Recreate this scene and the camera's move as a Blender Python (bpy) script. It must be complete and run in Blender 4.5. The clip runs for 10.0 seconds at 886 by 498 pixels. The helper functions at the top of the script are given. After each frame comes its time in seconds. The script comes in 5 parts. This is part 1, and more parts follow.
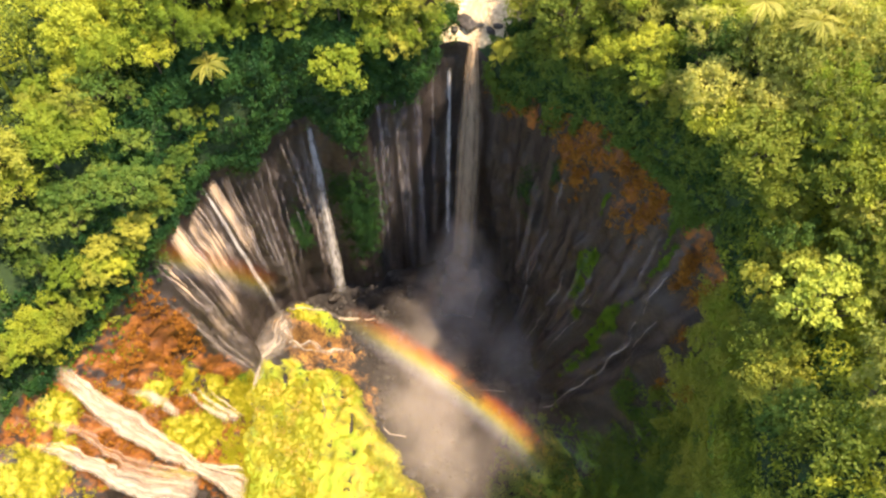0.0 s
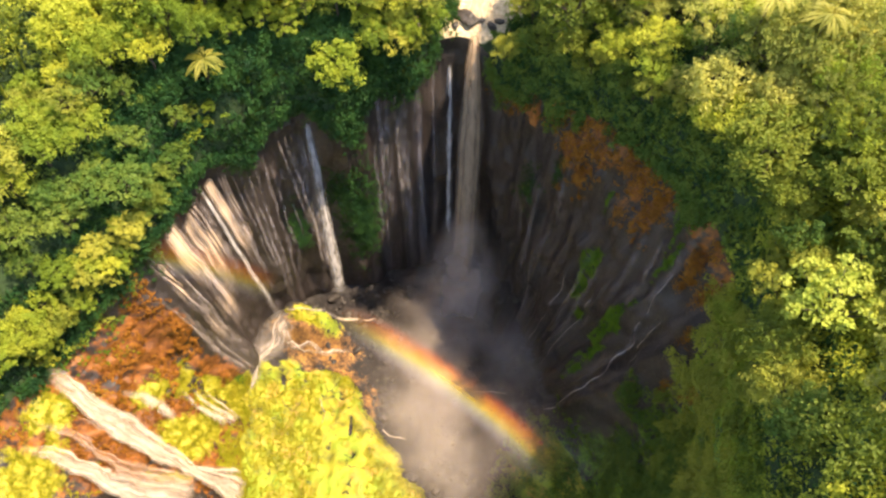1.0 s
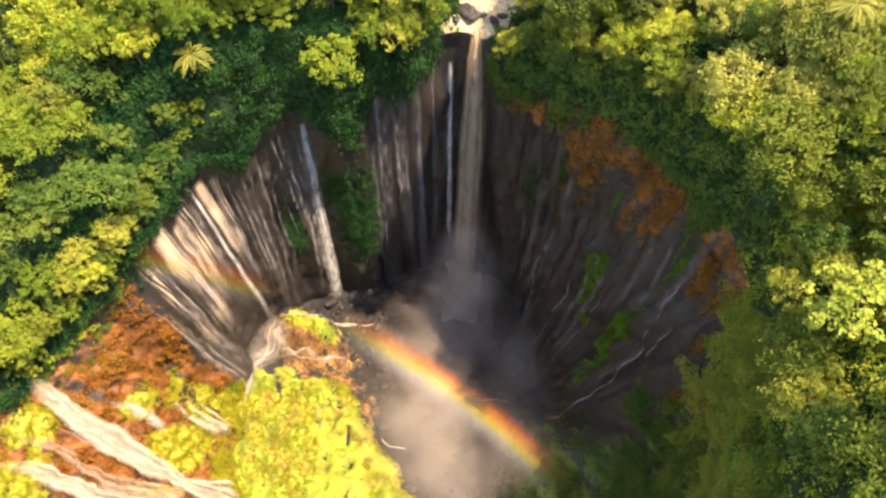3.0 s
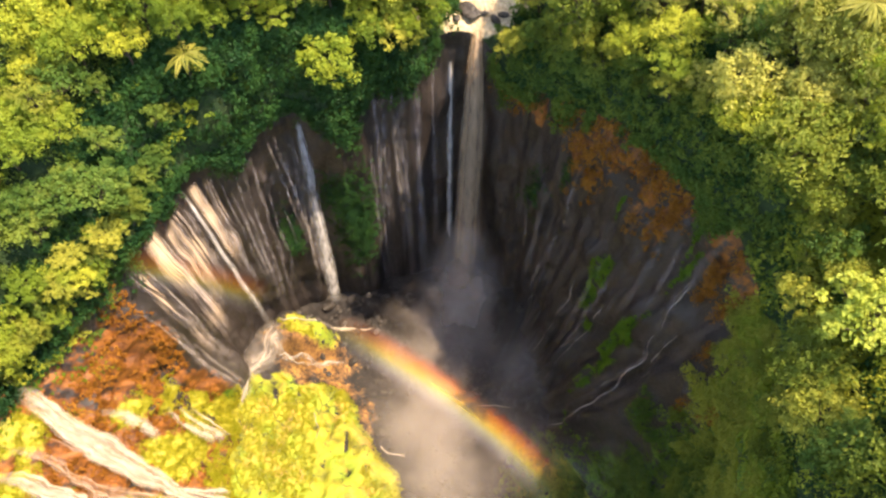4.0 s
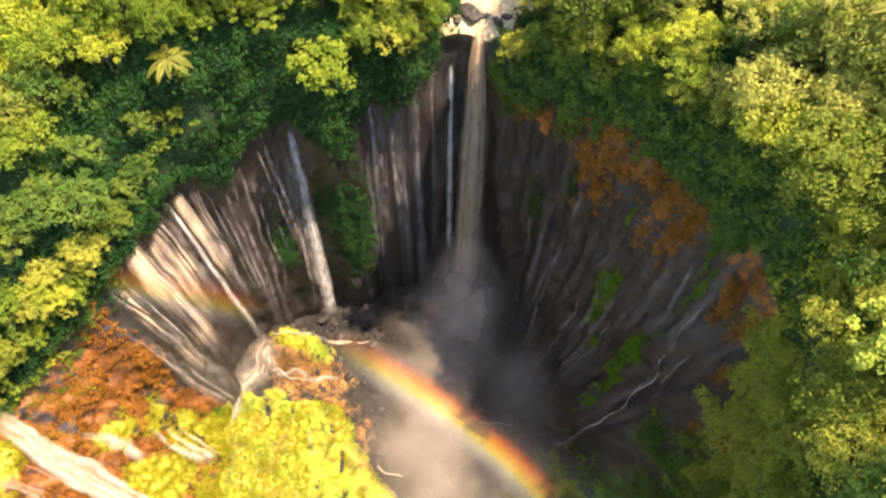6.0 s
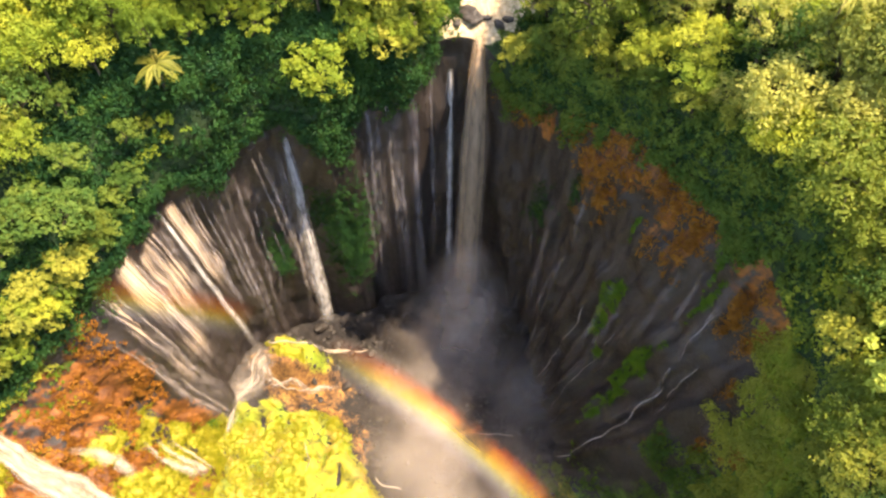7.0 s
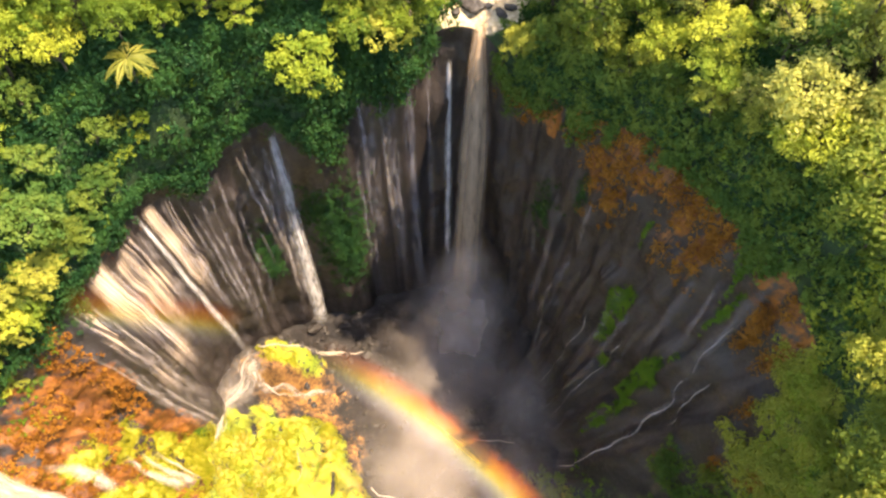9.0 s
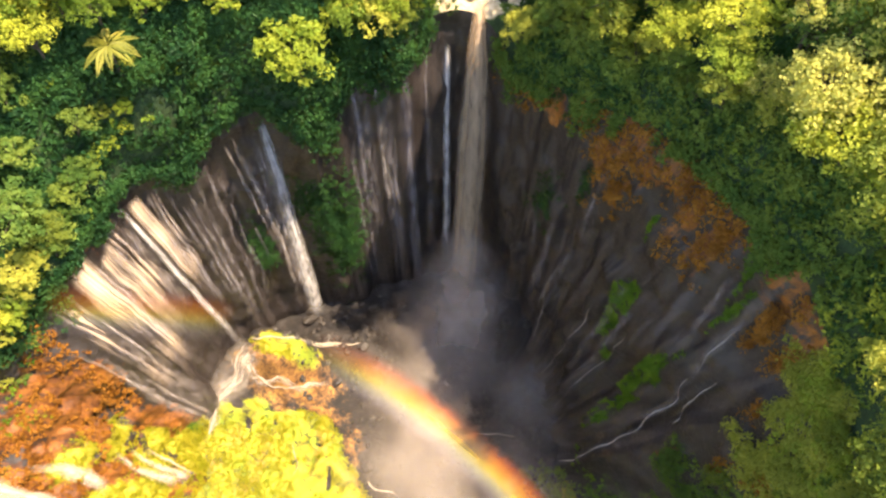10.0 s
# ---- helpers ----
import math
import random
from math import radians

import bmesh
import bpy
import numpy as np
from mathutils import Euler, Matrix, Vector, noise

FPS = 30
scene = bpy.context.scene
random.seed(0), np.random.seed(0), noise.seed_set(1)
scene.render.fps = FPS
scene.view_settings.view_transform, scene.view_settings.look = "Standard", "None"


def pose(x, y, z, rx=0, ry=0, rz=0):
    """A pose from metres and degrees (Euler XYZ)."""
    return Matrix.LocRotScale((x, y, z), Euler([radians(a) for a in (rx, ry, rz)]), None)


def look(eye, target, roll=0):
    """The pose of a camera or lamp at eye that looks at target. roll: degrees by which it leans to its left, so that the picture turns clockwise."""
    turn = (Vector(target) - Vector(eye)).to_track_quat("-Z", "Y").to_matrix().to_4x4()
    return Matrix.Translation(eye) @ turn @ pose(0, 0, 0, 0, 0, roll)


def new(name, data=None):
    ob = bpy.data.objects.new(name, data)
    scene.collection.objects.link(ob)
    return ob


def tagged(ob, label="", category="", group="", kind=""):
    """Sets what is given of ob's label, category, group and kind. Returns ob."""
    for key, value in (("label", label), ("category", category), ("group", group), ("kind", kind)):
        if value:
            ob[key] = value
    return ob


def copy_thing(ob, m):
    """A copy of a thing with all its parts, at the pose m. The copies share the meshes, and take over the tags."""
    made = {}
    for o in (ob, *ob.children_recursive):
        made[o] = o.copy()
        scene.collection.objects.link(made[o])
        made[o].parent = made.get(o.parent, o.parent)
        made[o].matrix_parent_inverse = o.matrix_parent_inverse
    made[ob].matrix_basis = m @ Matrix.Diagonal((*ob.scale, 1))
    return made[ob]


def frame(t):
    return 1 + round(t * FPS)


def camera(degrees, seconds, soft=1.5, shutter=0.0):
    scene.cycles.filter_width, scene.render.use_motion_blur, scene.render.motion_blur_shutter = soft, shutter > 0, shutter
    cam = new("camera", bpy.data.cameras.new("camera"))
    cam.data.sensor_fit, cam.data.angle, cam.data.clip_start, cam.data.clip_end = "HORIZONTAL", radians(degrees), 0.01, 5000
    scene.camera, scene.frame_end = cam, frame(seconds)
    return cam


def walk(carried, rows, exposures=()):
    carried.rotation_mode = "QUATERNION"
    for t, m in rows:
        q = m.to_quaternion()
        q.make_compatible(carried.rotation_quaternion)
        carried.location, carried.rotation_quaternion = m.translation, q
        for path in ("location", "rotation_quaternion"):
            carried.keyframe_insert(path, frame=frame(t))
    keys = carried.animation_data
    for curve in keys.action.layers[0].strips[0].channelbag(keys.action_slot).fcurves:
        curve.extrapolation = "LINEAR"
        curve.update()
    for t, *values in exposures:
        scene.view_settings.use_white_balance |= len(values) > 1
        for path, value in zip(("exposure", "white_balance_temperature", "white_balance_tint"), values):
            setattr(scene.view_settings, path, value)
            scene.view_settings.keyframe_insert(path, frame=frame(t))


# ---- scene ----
cam = camera(61.8, 10.0, soft=2.5)
METRES, EYE, TILT, LEAN, TURN = 44.0, 124.0, -56.0, 0.0, 0.0
ROWS = [
    (0.0, 0.0, 0.0, 0.0, 0.0, 0.0, -0.0),
    (0.5, -0.0008, 0.0349, -0.0031, 0.02, 0.01, 0.02),
    (1.0, -0.0005, 0.0716, -0.0041, 0.03, 0.01, 0.01),
    (1.5, -0.0003, 0.1096, -0.0031, 0.05, 0.03, 0.03),
    (2.0, -0.0003, 0.1477, -0.0003, 0.09, 0.05, 0.08),
    (2.5, 0.0017, 0.1901, 0.0053, 0.1, 0.06, 0.05),
    (4.0, -0.0013, 0.3187, 0.0374, 0.06, 0.02, 0.04),
    (4.5, -0.001, 0.3637, 0.0522, 0.04, -0.01, 0.02),
    (5.0, -0.0001, 0.4106, 0.0682, 0.04, -0.0, -0.01),
    (5.5, -0.0003, 0.4584, 0.0871, 0.05, 0.0, 0.0),
    (7.0, 0.006, 0.6081, 0.1506, 0.11, 0.01, -0.03),
    (7.5, 0.0083, 0.6593, 0.1739, 0.12, 0.01, -0.04),
    (8.0, 0.0106, 0.7115, 0.1983, 0.11, -0.02, -0.06),
    (8.5, 0.0148, 0.765, 0.2268, 0.16, -0.64, -0.05),
    (9.0, 0.0175, 0.82, 0.2549, 0.15, -1.45, -0.06),
    (9.5, 0.0209, 0.8769, 0.2851, 0.16, -2.3, -0.04),
    (10.0, 0.0251, 0.9337, 0.3148, 0.13, -3.1, -0.09),
]
walk(cam, [(t, pose(0, 0, EYE, TILT, LEAN, TURN) @ pose(METRES * x, METRES * y, METRES * z, 90 + pitch, roll, yaw)) for t, x, y, z, yaw, pitch, roll in ROWS],
     exposures=[(0.0, 1.19, 7850, 14), (5.0, 1.28, 7850, 14), (10.0, 1.53, 7850, 14)])

# ---- light ----
SUN_EL, SUN_AZ = 63.7, 29.5          # degrees above the horizon, degrees from +x towards +y
SUN_WAY = Vector((math.cos(radians(SUN_EL)) * math.cos(radians(SUN_AZ)), math.cos(radians(SUN_EL)) * math.sin(radians(SUN_AZ)), math.sin(radians(SUN_EL))))
world = bpy.data.worlds.new("world")
scene.world = world
world.use_nodes = True
wn = world.node_tree.nodes
sky = wn.new("ShaderNodeTexSky")
sky.sky_type, sky.sun_disc = "NISHITA", False
sky.sun_elevation, sky.sun_rotation = radians(SUN_EL), radians(90 - SUN_AZ)
world.node_tree.links.new(sky.outputs[0], wn["Background"].inputs[0])
wn["Background"].inputs[1].default_value = 0.25
sun = new("sun", bpy.data.lights.new("sun", "SUN"))
sun.data.energy, sun.data.angle, sun.data.color = 5.0, radians(0.53), (1.0, 0.90, 0.72)
sun.matrix_world = look(SUN_WAY * 400, (0, 90, 0))
scene.cycles.transparent_max_bounces = 20


# ---- terrain shape ----
CX, CY = -2.0, 90.0
# bearing, radius and height of the cliff's foot
FOOT = [
    (-60, 62, -80), (-40, 52, -80), (-25, 37, -81), (-17, 31, -81), (-11, 30, -81), (6, 30, -80.5), (30, 30, -79), (49, 35, -74), (77, 47, -85), (90, 47, -85),
    (95, 44, -85), (124, 43, -84), (131, 48, -83), (152, 46.5, -75), (158, 50, -71), (172, 52.5, -71), (183, 54, -76), (193, 55, -79), (212, 62, -85), (225, 72, -86), (245, 95, -88),
    (262, 190, -92), (278, 190, -92), (290, 95, -86), (300, 66, -78)]
# bearing, radius and height of its rim
RIM = [
    (-60, 92, -4), (-40, 74, -4), (-25, 66, -5), (-11, 60, -2), (-3, 54, 6), (10, 49, 6), (26, 44, 6), (49, 42, 2), (70, 46, -3), (77, 51, 3), (83, 52, 4.4),
    (90, 50, 4), (95.5, 41, 3), (108.5, 41.5, 5), (118, 40, -3), (126, 39.8, -4), (134, 45.5, 3), (143, 47.5, -1), (152, 49, -5), (158, 55, -3), (178, 58, -5),
    (186, 68, -11), (193, 82, -21), (203, 91, -15), (212, 96, -9), (225, 102, -10), (245, 130, -10), (262, 215, -40), (278, 215, -40), (290, 125, -10),
    (300, 92, -4)]
# bearing and rise of the land behind the rim
RISE = [
    (-60, 20), (-20, 20), (-3, 18), (26, 18), (70, 9), (77, 3), (83, 1), (90, 5), (95, 8), (108, 9), (117, 20), (124, 21), (133, 17), (152, 25), (158, 20),
    (178, 12), (186, 12), (193, 16), (212, 12), (245, 12), (262, 20), (278, 20), (290, 14), (300, 20)]


def lattice(i, j, k, seed):
    h = (i * 374761393 + j * 668265263 + k * 2147483647 + seed * 974711) & 0x7FFFFFFF
    h = ((h ^ (h >> 13)) * 1274126177) & 0x7FFFFFFF
    return ((h ^ (h >> 16)) & 0xFFFF) / 65535.0 * 2 - 1


def wobble(x, y, z, seed=0, octaves=3):
    """Smooth noise of about -1 to 1, on arrays."""
    x, y, z = np.broadcast_arrays(np.asarray(x, float), np.asarray(y, float), np.asarray(z, float))
    out, amp = np.zeros(x.shape), 1.0
    for o in range(octaves):
        i, j, k = (np.floor(v).astype(np.int64) for v in (x, y, z))
        u, v, w = x - i, y - j, z - k
        u, v, w = (t * t * (3 - 2 * t) for t in (u, v, w))
        for a in (0, 1):
            for b in (0, 1):
                for c in (0, 1):
                    out = out + amp * lattice(i + a, j + b, k + c, seed + o) * (u if a else 1 - u) * (v if b else 1 - v) * (w if c else 1 - w)
        x, y, z, amp = x * 2.03 + 11.3, y * 2.03 + 5.1, z * 2.03 + 7.7, amp * 0.5
    return out


def ring(column, phi):
    """Foot radius (1) and height (2), rim radius (3) and height (4) or rise behind (5), smoothed, at bearings in degrees."""
    rows, k = ((FOOT, 1), (FOOT, 2), (RIM, 1), (RIM, 2), (RISE, 1))[column - 1]
    a = np.array([row[0] for row in rows], float)
    b = np.array([row[k] for row in rows], float)
    p = np.asarray(phi, float)
    total = 0.0
    for shift, weight in ((-3, 0.15), (-1.5, 0.2), (0, 0.3), (1.5, 0.2), (3, 0.15)):
        total = total + weight * np.interp((p + shift + 60) % 360 - 60, a, b)
    if column == 1:
        total = total + 1.8 * wobble((p + 360) % 360 / 5.5, 0, 0, 141, 3)
    return total


def polar(x, y):
    return np.degrees(np.arctan2(y - CY, x - CX)), np.hypot(x - CX, y - CY)


def bump(x, y, x0, y0, sx, sy):
    return np.exp(-((x - x0) / sx) ** 2 - ((y - y0) / sy) ** 2)


def bank(x, y):
    """0 on the stream bed to 1 on the grassy bank in the west of the basin."""
    edge = -22.5 + 4.0 * np.clip((98 - y) / 8, 0, 1) + np.where(y < 84, (84 - y) * 0.64, (84 - y) * 0.55) + 1.8 * wobble(x / 6, y / 6, 0, 41, 2)
    return np.clip((edge - x) / 9.0, 0, 1)


# dark clefts in the grassy bank: place and reach
CREVICES = ((-26.6, 78.6, 0.8, 2.4), (-41.5, 91.5, 1.4, 0.7), (-46.5, 89.0, 0.7, 2.2), (-49.5, 94.0, 1.4, 0.7), (-34.5, 95.5, 2.2, 1.0), (-26, 70.5, 1.6, 1.2), (-35.0, 80.5, 0.7, 1.4), (-29.5, 86.5, 1.0, 0.7))


def floor_z(x, y):
    """Height of the basin's floor."""
    phi, r = polar(x, y)
    rb, zb = ring(1, phi), ring(2, phi)
    k = bank(x, y)
    z = -88.0 + 5.0 * k * k * (3 - 2 * k) + 2.5 * bump(x, y, -45, 88, 12, 15) + 6 * bump(x, y, 32, 64, 14, 16) + 13.5 * np.clip(1.9 * bump(x, y, -41, 108, 8, 6.5), 0, 1)
    near = 0.72 + 0.15 * np.clip((phi % 360 - 122) / 6, 0, 1) * np.clip((158 - phi % 360) / 8, 0, 1)
    k = np.clip((r / rb - near) / (1 - near), 0, 1)
    z = z + (np.maximum(zb, z) - z) * k * k * (3 - 2 * k)
    for x0, y0, sx, sy in CREVICES:
        z = z - 2.0 * bump(x, y, x0, y0, sx, sy)
    return z + (0.9 * wobble(x / 7, y / 7, 0, 3) + 0.7 * (1 - np.abs(wobble(x / 4, y / 4, 2, 5, 3)) * 2)) * (0.25 + 0.75 * bank(x, y) + 0.5 * np.clip((x - 16) / 8, 0, 1)) + bank(x, y) * (1.2 * (0.4 - np.abs(wobble(x / 8, y / 8, 4, 9, 3))) + 0.2 * wobble(x / 1.9, y / 1.9, 2, 15, 2)) + 1.6 * k * (1 - k) * 4 * wobble(x / 3, y / 3, 1, 13, 3) * (y > 100)


def wall_at(phi, v):
    """A point of the cliff: bearing in degrees, v from 0 at the foot to 1 at the rim."""
    phi, v = np.broadcast_arrays(np.asarray(phi, float), np.asarray(v, float))
    rb, zb, rt, zt = (ring(c, phi) for c in (1, 2, 3, 4))
    lean = np.clip((rt - rb - 3) / 8, 0, 1) * np.clip((((phi + 180) % 360 - 180) + 18) / 10, 0, 1) * np.clip((60 - ((phi + 180) % 360 - 180)) / 6, 0, 1)
    r = rb + (rt - rb) * v ** (1 - 0.28 * lean - 0.5 * np.exp(-(((phi % 360) - 186.5) / 5.0) ** 2) - 0.55 * np.exp(-((((phi + 180) % 360 - 180) + 30) / 11) ** 2))
    z = zb + (zt - zb) * v
    c, s = np.cos(np.radians(phi)), np.sin(np.radians(phi))
    edge = np.clip(v / 0.06, 0, 1) * np.clip((1 - v) / 0.05, 0, 1)
    slope = np.clip((rt - rb - 8) / 8, 0, 1)
    arc = phi * 0.87
    calm = 1 - 0.35 * np.clip((phi % 360 - 188) / 8, 0, 1) * np.clip((300 - phi % 360) / 20, 0, 1) - 0.7 * np.clip((phi % 360 - 90) / 4, 0, 1) * np.clip((120 - phi % 360) / 4, 0, 1)
    r = r + edge * calm * (1.5 * wobble(c * 5, s * 5, z / 17, 11) + 0.45 * wobble(arc / 2.6, z / 30, 0, 21, 3) + 0.55 * wobble(arc / 3.0, 3, z / 4.5, 31, 3) + slope * 0.8 * wobble(arc / 5, 9, z / 6, 35, 2))
    earth = np.clip((phi % 360 - 182) / 4, 0, 1) * np.clip((222 - phi % 360) / 6, 0, 1)
    r = r + edge * earth * (2.0 * (0.35 - np.abs(wobble(arc / 2.6, 5, z / 4.4, 37, 3))) + 0.8 * wobble(arc / 1.2, 7, z / 1.8, 39, 2))
    return CX + r * c, CY + r * s, z


def land_z(x, y):
    """Height of the ground outside the rim."""
    phi, r = polar(x, y)
    rt, zt, rise = ring(3, phi), ring(4, phi), ring(5, phi)
    d = np.maximum(r - rt, 0)
    far = np.clip((d - 60) / 300, 0, 1)
    z = zt + rise * (1 - np.exp(-d / (1.9 + 3.6 * np.clip((phi % 360 - 160) / 12, 0, 1) * np.clip((300 - phi % 360) / 20, 0, 1)))) + 0.10 * np.minimum(d, 120) * np.clip(rise / 10, 0.05, 1) + far * 40 * wobble(x / 420, y / 420, 0, 5, 2)
    return z + np.clip(d / 6, 0, 1) * 1.4 * wobble(x / 9, y / 9, 0, 7, 2) * np.clip(rise / 10, 0.15, 1)


# ---- materials ----
class Nodes:
    """A material and short calls to add nodes to it."""

    def __init__(self, name):
        self.mat = bpy.data.materials.new(name)
        self.mat.use_nodes = True
        self.tree = self.mat.node_tree
        self.tree.nodes.clear()
        self.out = self.tree.nodes.new("ShaderNodeOutputMaterial")

    def add(self, kind, props=None, **inputs):
        n = self.tree.nodes.new("ShaderNode" + kind)
        for key, value in (props or {}).items():
            setattr(n, key, value)
        for key, value in inputs.items():
            key = key.replace("_", " ")
            sock = n.inputs[int(key[1:])] if key[0] == "i" and key[1:].isdigit() else n.inputs[key]
            if isinstance(value, bpy.types.NodeSocket):
                self.tree.links.new(value, sock)
            else:
                sock.default_value = value
        return n

    def noise(self, vector, scale, detail=4.0, rough=0.55):
        return self.add("TexNoise", Vector=vector, Scale=scale, Detail=detail, Roughness=rough).outputs[0]

    def ramp(self, fac, *stops):
        n = self.add("ValToRGB", Fac=fac)
        e = n.color_ramp.elements
        while len(e) < len(stops):
            e.new(0.5)
        for el, (p, c) in zip(e, stops):
            el.position, el.color = p, (*c, 1) if len(c) == 3 else c
        return n.outputs[0]

    def mix(self, fac, a, b, how="MIX"):
        n = self.add("Mix", {"data_type": "RGBA", "blend_type": how})
        for sock, value in ((n.inputs[0], fac), (n.inputs[6], a), (n.inputs[7], b)):
            if isinstance(value, bpy.types.NodeSocket):
                self.tree.links.new(value, sock)
            else:
                sock.default_value = value if isinstance(value, (int, float)) else (*value, 1)
        return n.outputs[2]

    def math(self, op, a, b=0.0, clamp=False):
        n = self.add("Math", {"operation": op, "use_clamp": clamp}, i0=a, i1=b)
        return n.outputs[0]

    def scaled(self, vector, s):
        return self.add("Mapping", Vector=vector, Scale=s).outputs[0]

    def attr(self, name):
        return self.add("Attribute", {"attribute_name": name}).outputs["Fac"]

    def finish(self, shader):
        self.tree.links.new(shader, self.out.inputs[0])
        return self.mat


def leaf_material(name, dark, mid, light, through_light=0.35, spread=0.5):
    """Leaves: a hue for each plant, a shade for each leaf, and some light through them."""
    m = Nodes(name)
    per_leaf = m.add("NewGeometry").outputs["Random Per Island"]
    per_plant = m.add("ObjectInfo").outputs["Random"]
    place = m.add("NewGeometry").outputs["Position"]
    clump = m.noise(place, 0.26, 4.0)
    fine = m.noise(place, 2.6, 3.0, 0.6)
    tone = m.math("ADD", m.math("ADD", m.math("MULTIPLY", per_leaf, 0.08), m.math("MULTIPLY", m.math("SUBTRACT", fine, 0.5), 0.25)), m.math("ADD", m.math("MULTIPLY", per_plant, spread), m.math("MULTIPLY", clump, 1.0 - 0.12 - spread + 0.25)))
    col = m.ramp(tone, (0.12, dark), (0.5, mid), (0.92, light))
    d = m.add("BsdfPrincipled", Base_Color=col, Roughness=0.55)
    d.inputs["Specular IOR Level"].default_value = 0.15
    t = m.add("BsdfTranslucent", Color=m.mix(0.5, col, (0.35, 0.42, 0.04)))
    return m.finish(m.add("MixShader", Fac=through_light, i1=d.outputs[0], i2=t.outputs[0]).outputs[0])


def rock_material():
    m = Nodes("wet_rock")
    pos = m.add("NewGeometry").outputs["Position"]
    uv = m.add("TexCoord").outputs["UV"]
    streak = m.noise(m.scaled(uv, (0.33, 0.03, 1)), 1.0, 5.0, 0.55)
    drip = m.noise(m.scaled(uv, (0.42, 0.065, 1)), 1.0, 5.0, 0.62)
    coarse = m.noise(pos, 0.08, 3.0)
    fine = m.noise(pos, 1.3, 6.0, 0.65)
    base = m.ramp(streak, (0.32, (0.013, 0.0098, 0.0094)), (0.52, (0.033, 0.026, 0.0248)), (0.70, (0.062, 0.051, 0.049)), (0.86, (0.115, 0.096, 0.093)))
    base = m.mix(m.math("MULTIPLY", coarse, 0.4), base, (0.032, 0.021, 0.018))
    rust = m.ramp(m.mix(0.5, fine, drip), (0.36, (0.032, 0.014, 0.008)), (0.46, (0.16, 0.052, 0.012)), (0.58, (0.32, 0.112, 0.020)), (0.72, (0.50, 0.23, 0.055)))
    rust = m.mix(m.ramp(m.noise(pos, 0.32, 5.0, 0.6), (0.44, (0.0,) * 3), (0.62, (0.5,) * 3)), rust, (0.05, 0.019, 0.009))
    edge = m.math("MULTIPLY", m.math("SUBTRACT", m.math("ADD", m.attr("rust"), m.math("MULTIPLY", m.math("SUBTRACT", m.mix(0.5, drip, m.noise(pos, 0.5, 6.0, 0.62)), 0.5), 3.2)), 0.52), 5.0, True)
    base = m.mix(edge, base, rust)
    green = m.mix(m.attr("lime"), m.ramp(fine, (0.32, (0.022, 0.055, 0.008)), (0.5, (0.075, 0.155, 0.014)), (0.7, (0.20, 0.31, 0.03))), m.ramp(fine, (0.3, (0.13, 0.12, 0.012)), (0.5, (0.32, 0.29, 0.022)), (0.7, (0.48, 0.41, 0.05))))
    moss = m.math("MULTIPLY", m.math("SUBTRACT", m.math("ADD", m.attr("moss"), m.math("MULTIPLY", m.math("SUBTRACT", m.noise(pos, 0.35, 6.0, 0.62), 0.5), 1.9)), 0.5), 4.0, True)
    base = m.mix(moss, base, green)
    p = m.add("BsdfPrincipled", Base_Color=base, Roughness=m.ramp(fine, (0.3, (0.35,) * 3), (0.7, (0.75,) * 3)))
    b = m.add("Bump", Strength=0.6, Distance=0.5, Height=m.math("ADD", fine, m.math("MULTIPLY", streak, 0.4)))
    m.tree.links.new(b.outputs[0], p.inputs["Normal"])
    return m.finish(p.outputs[0])


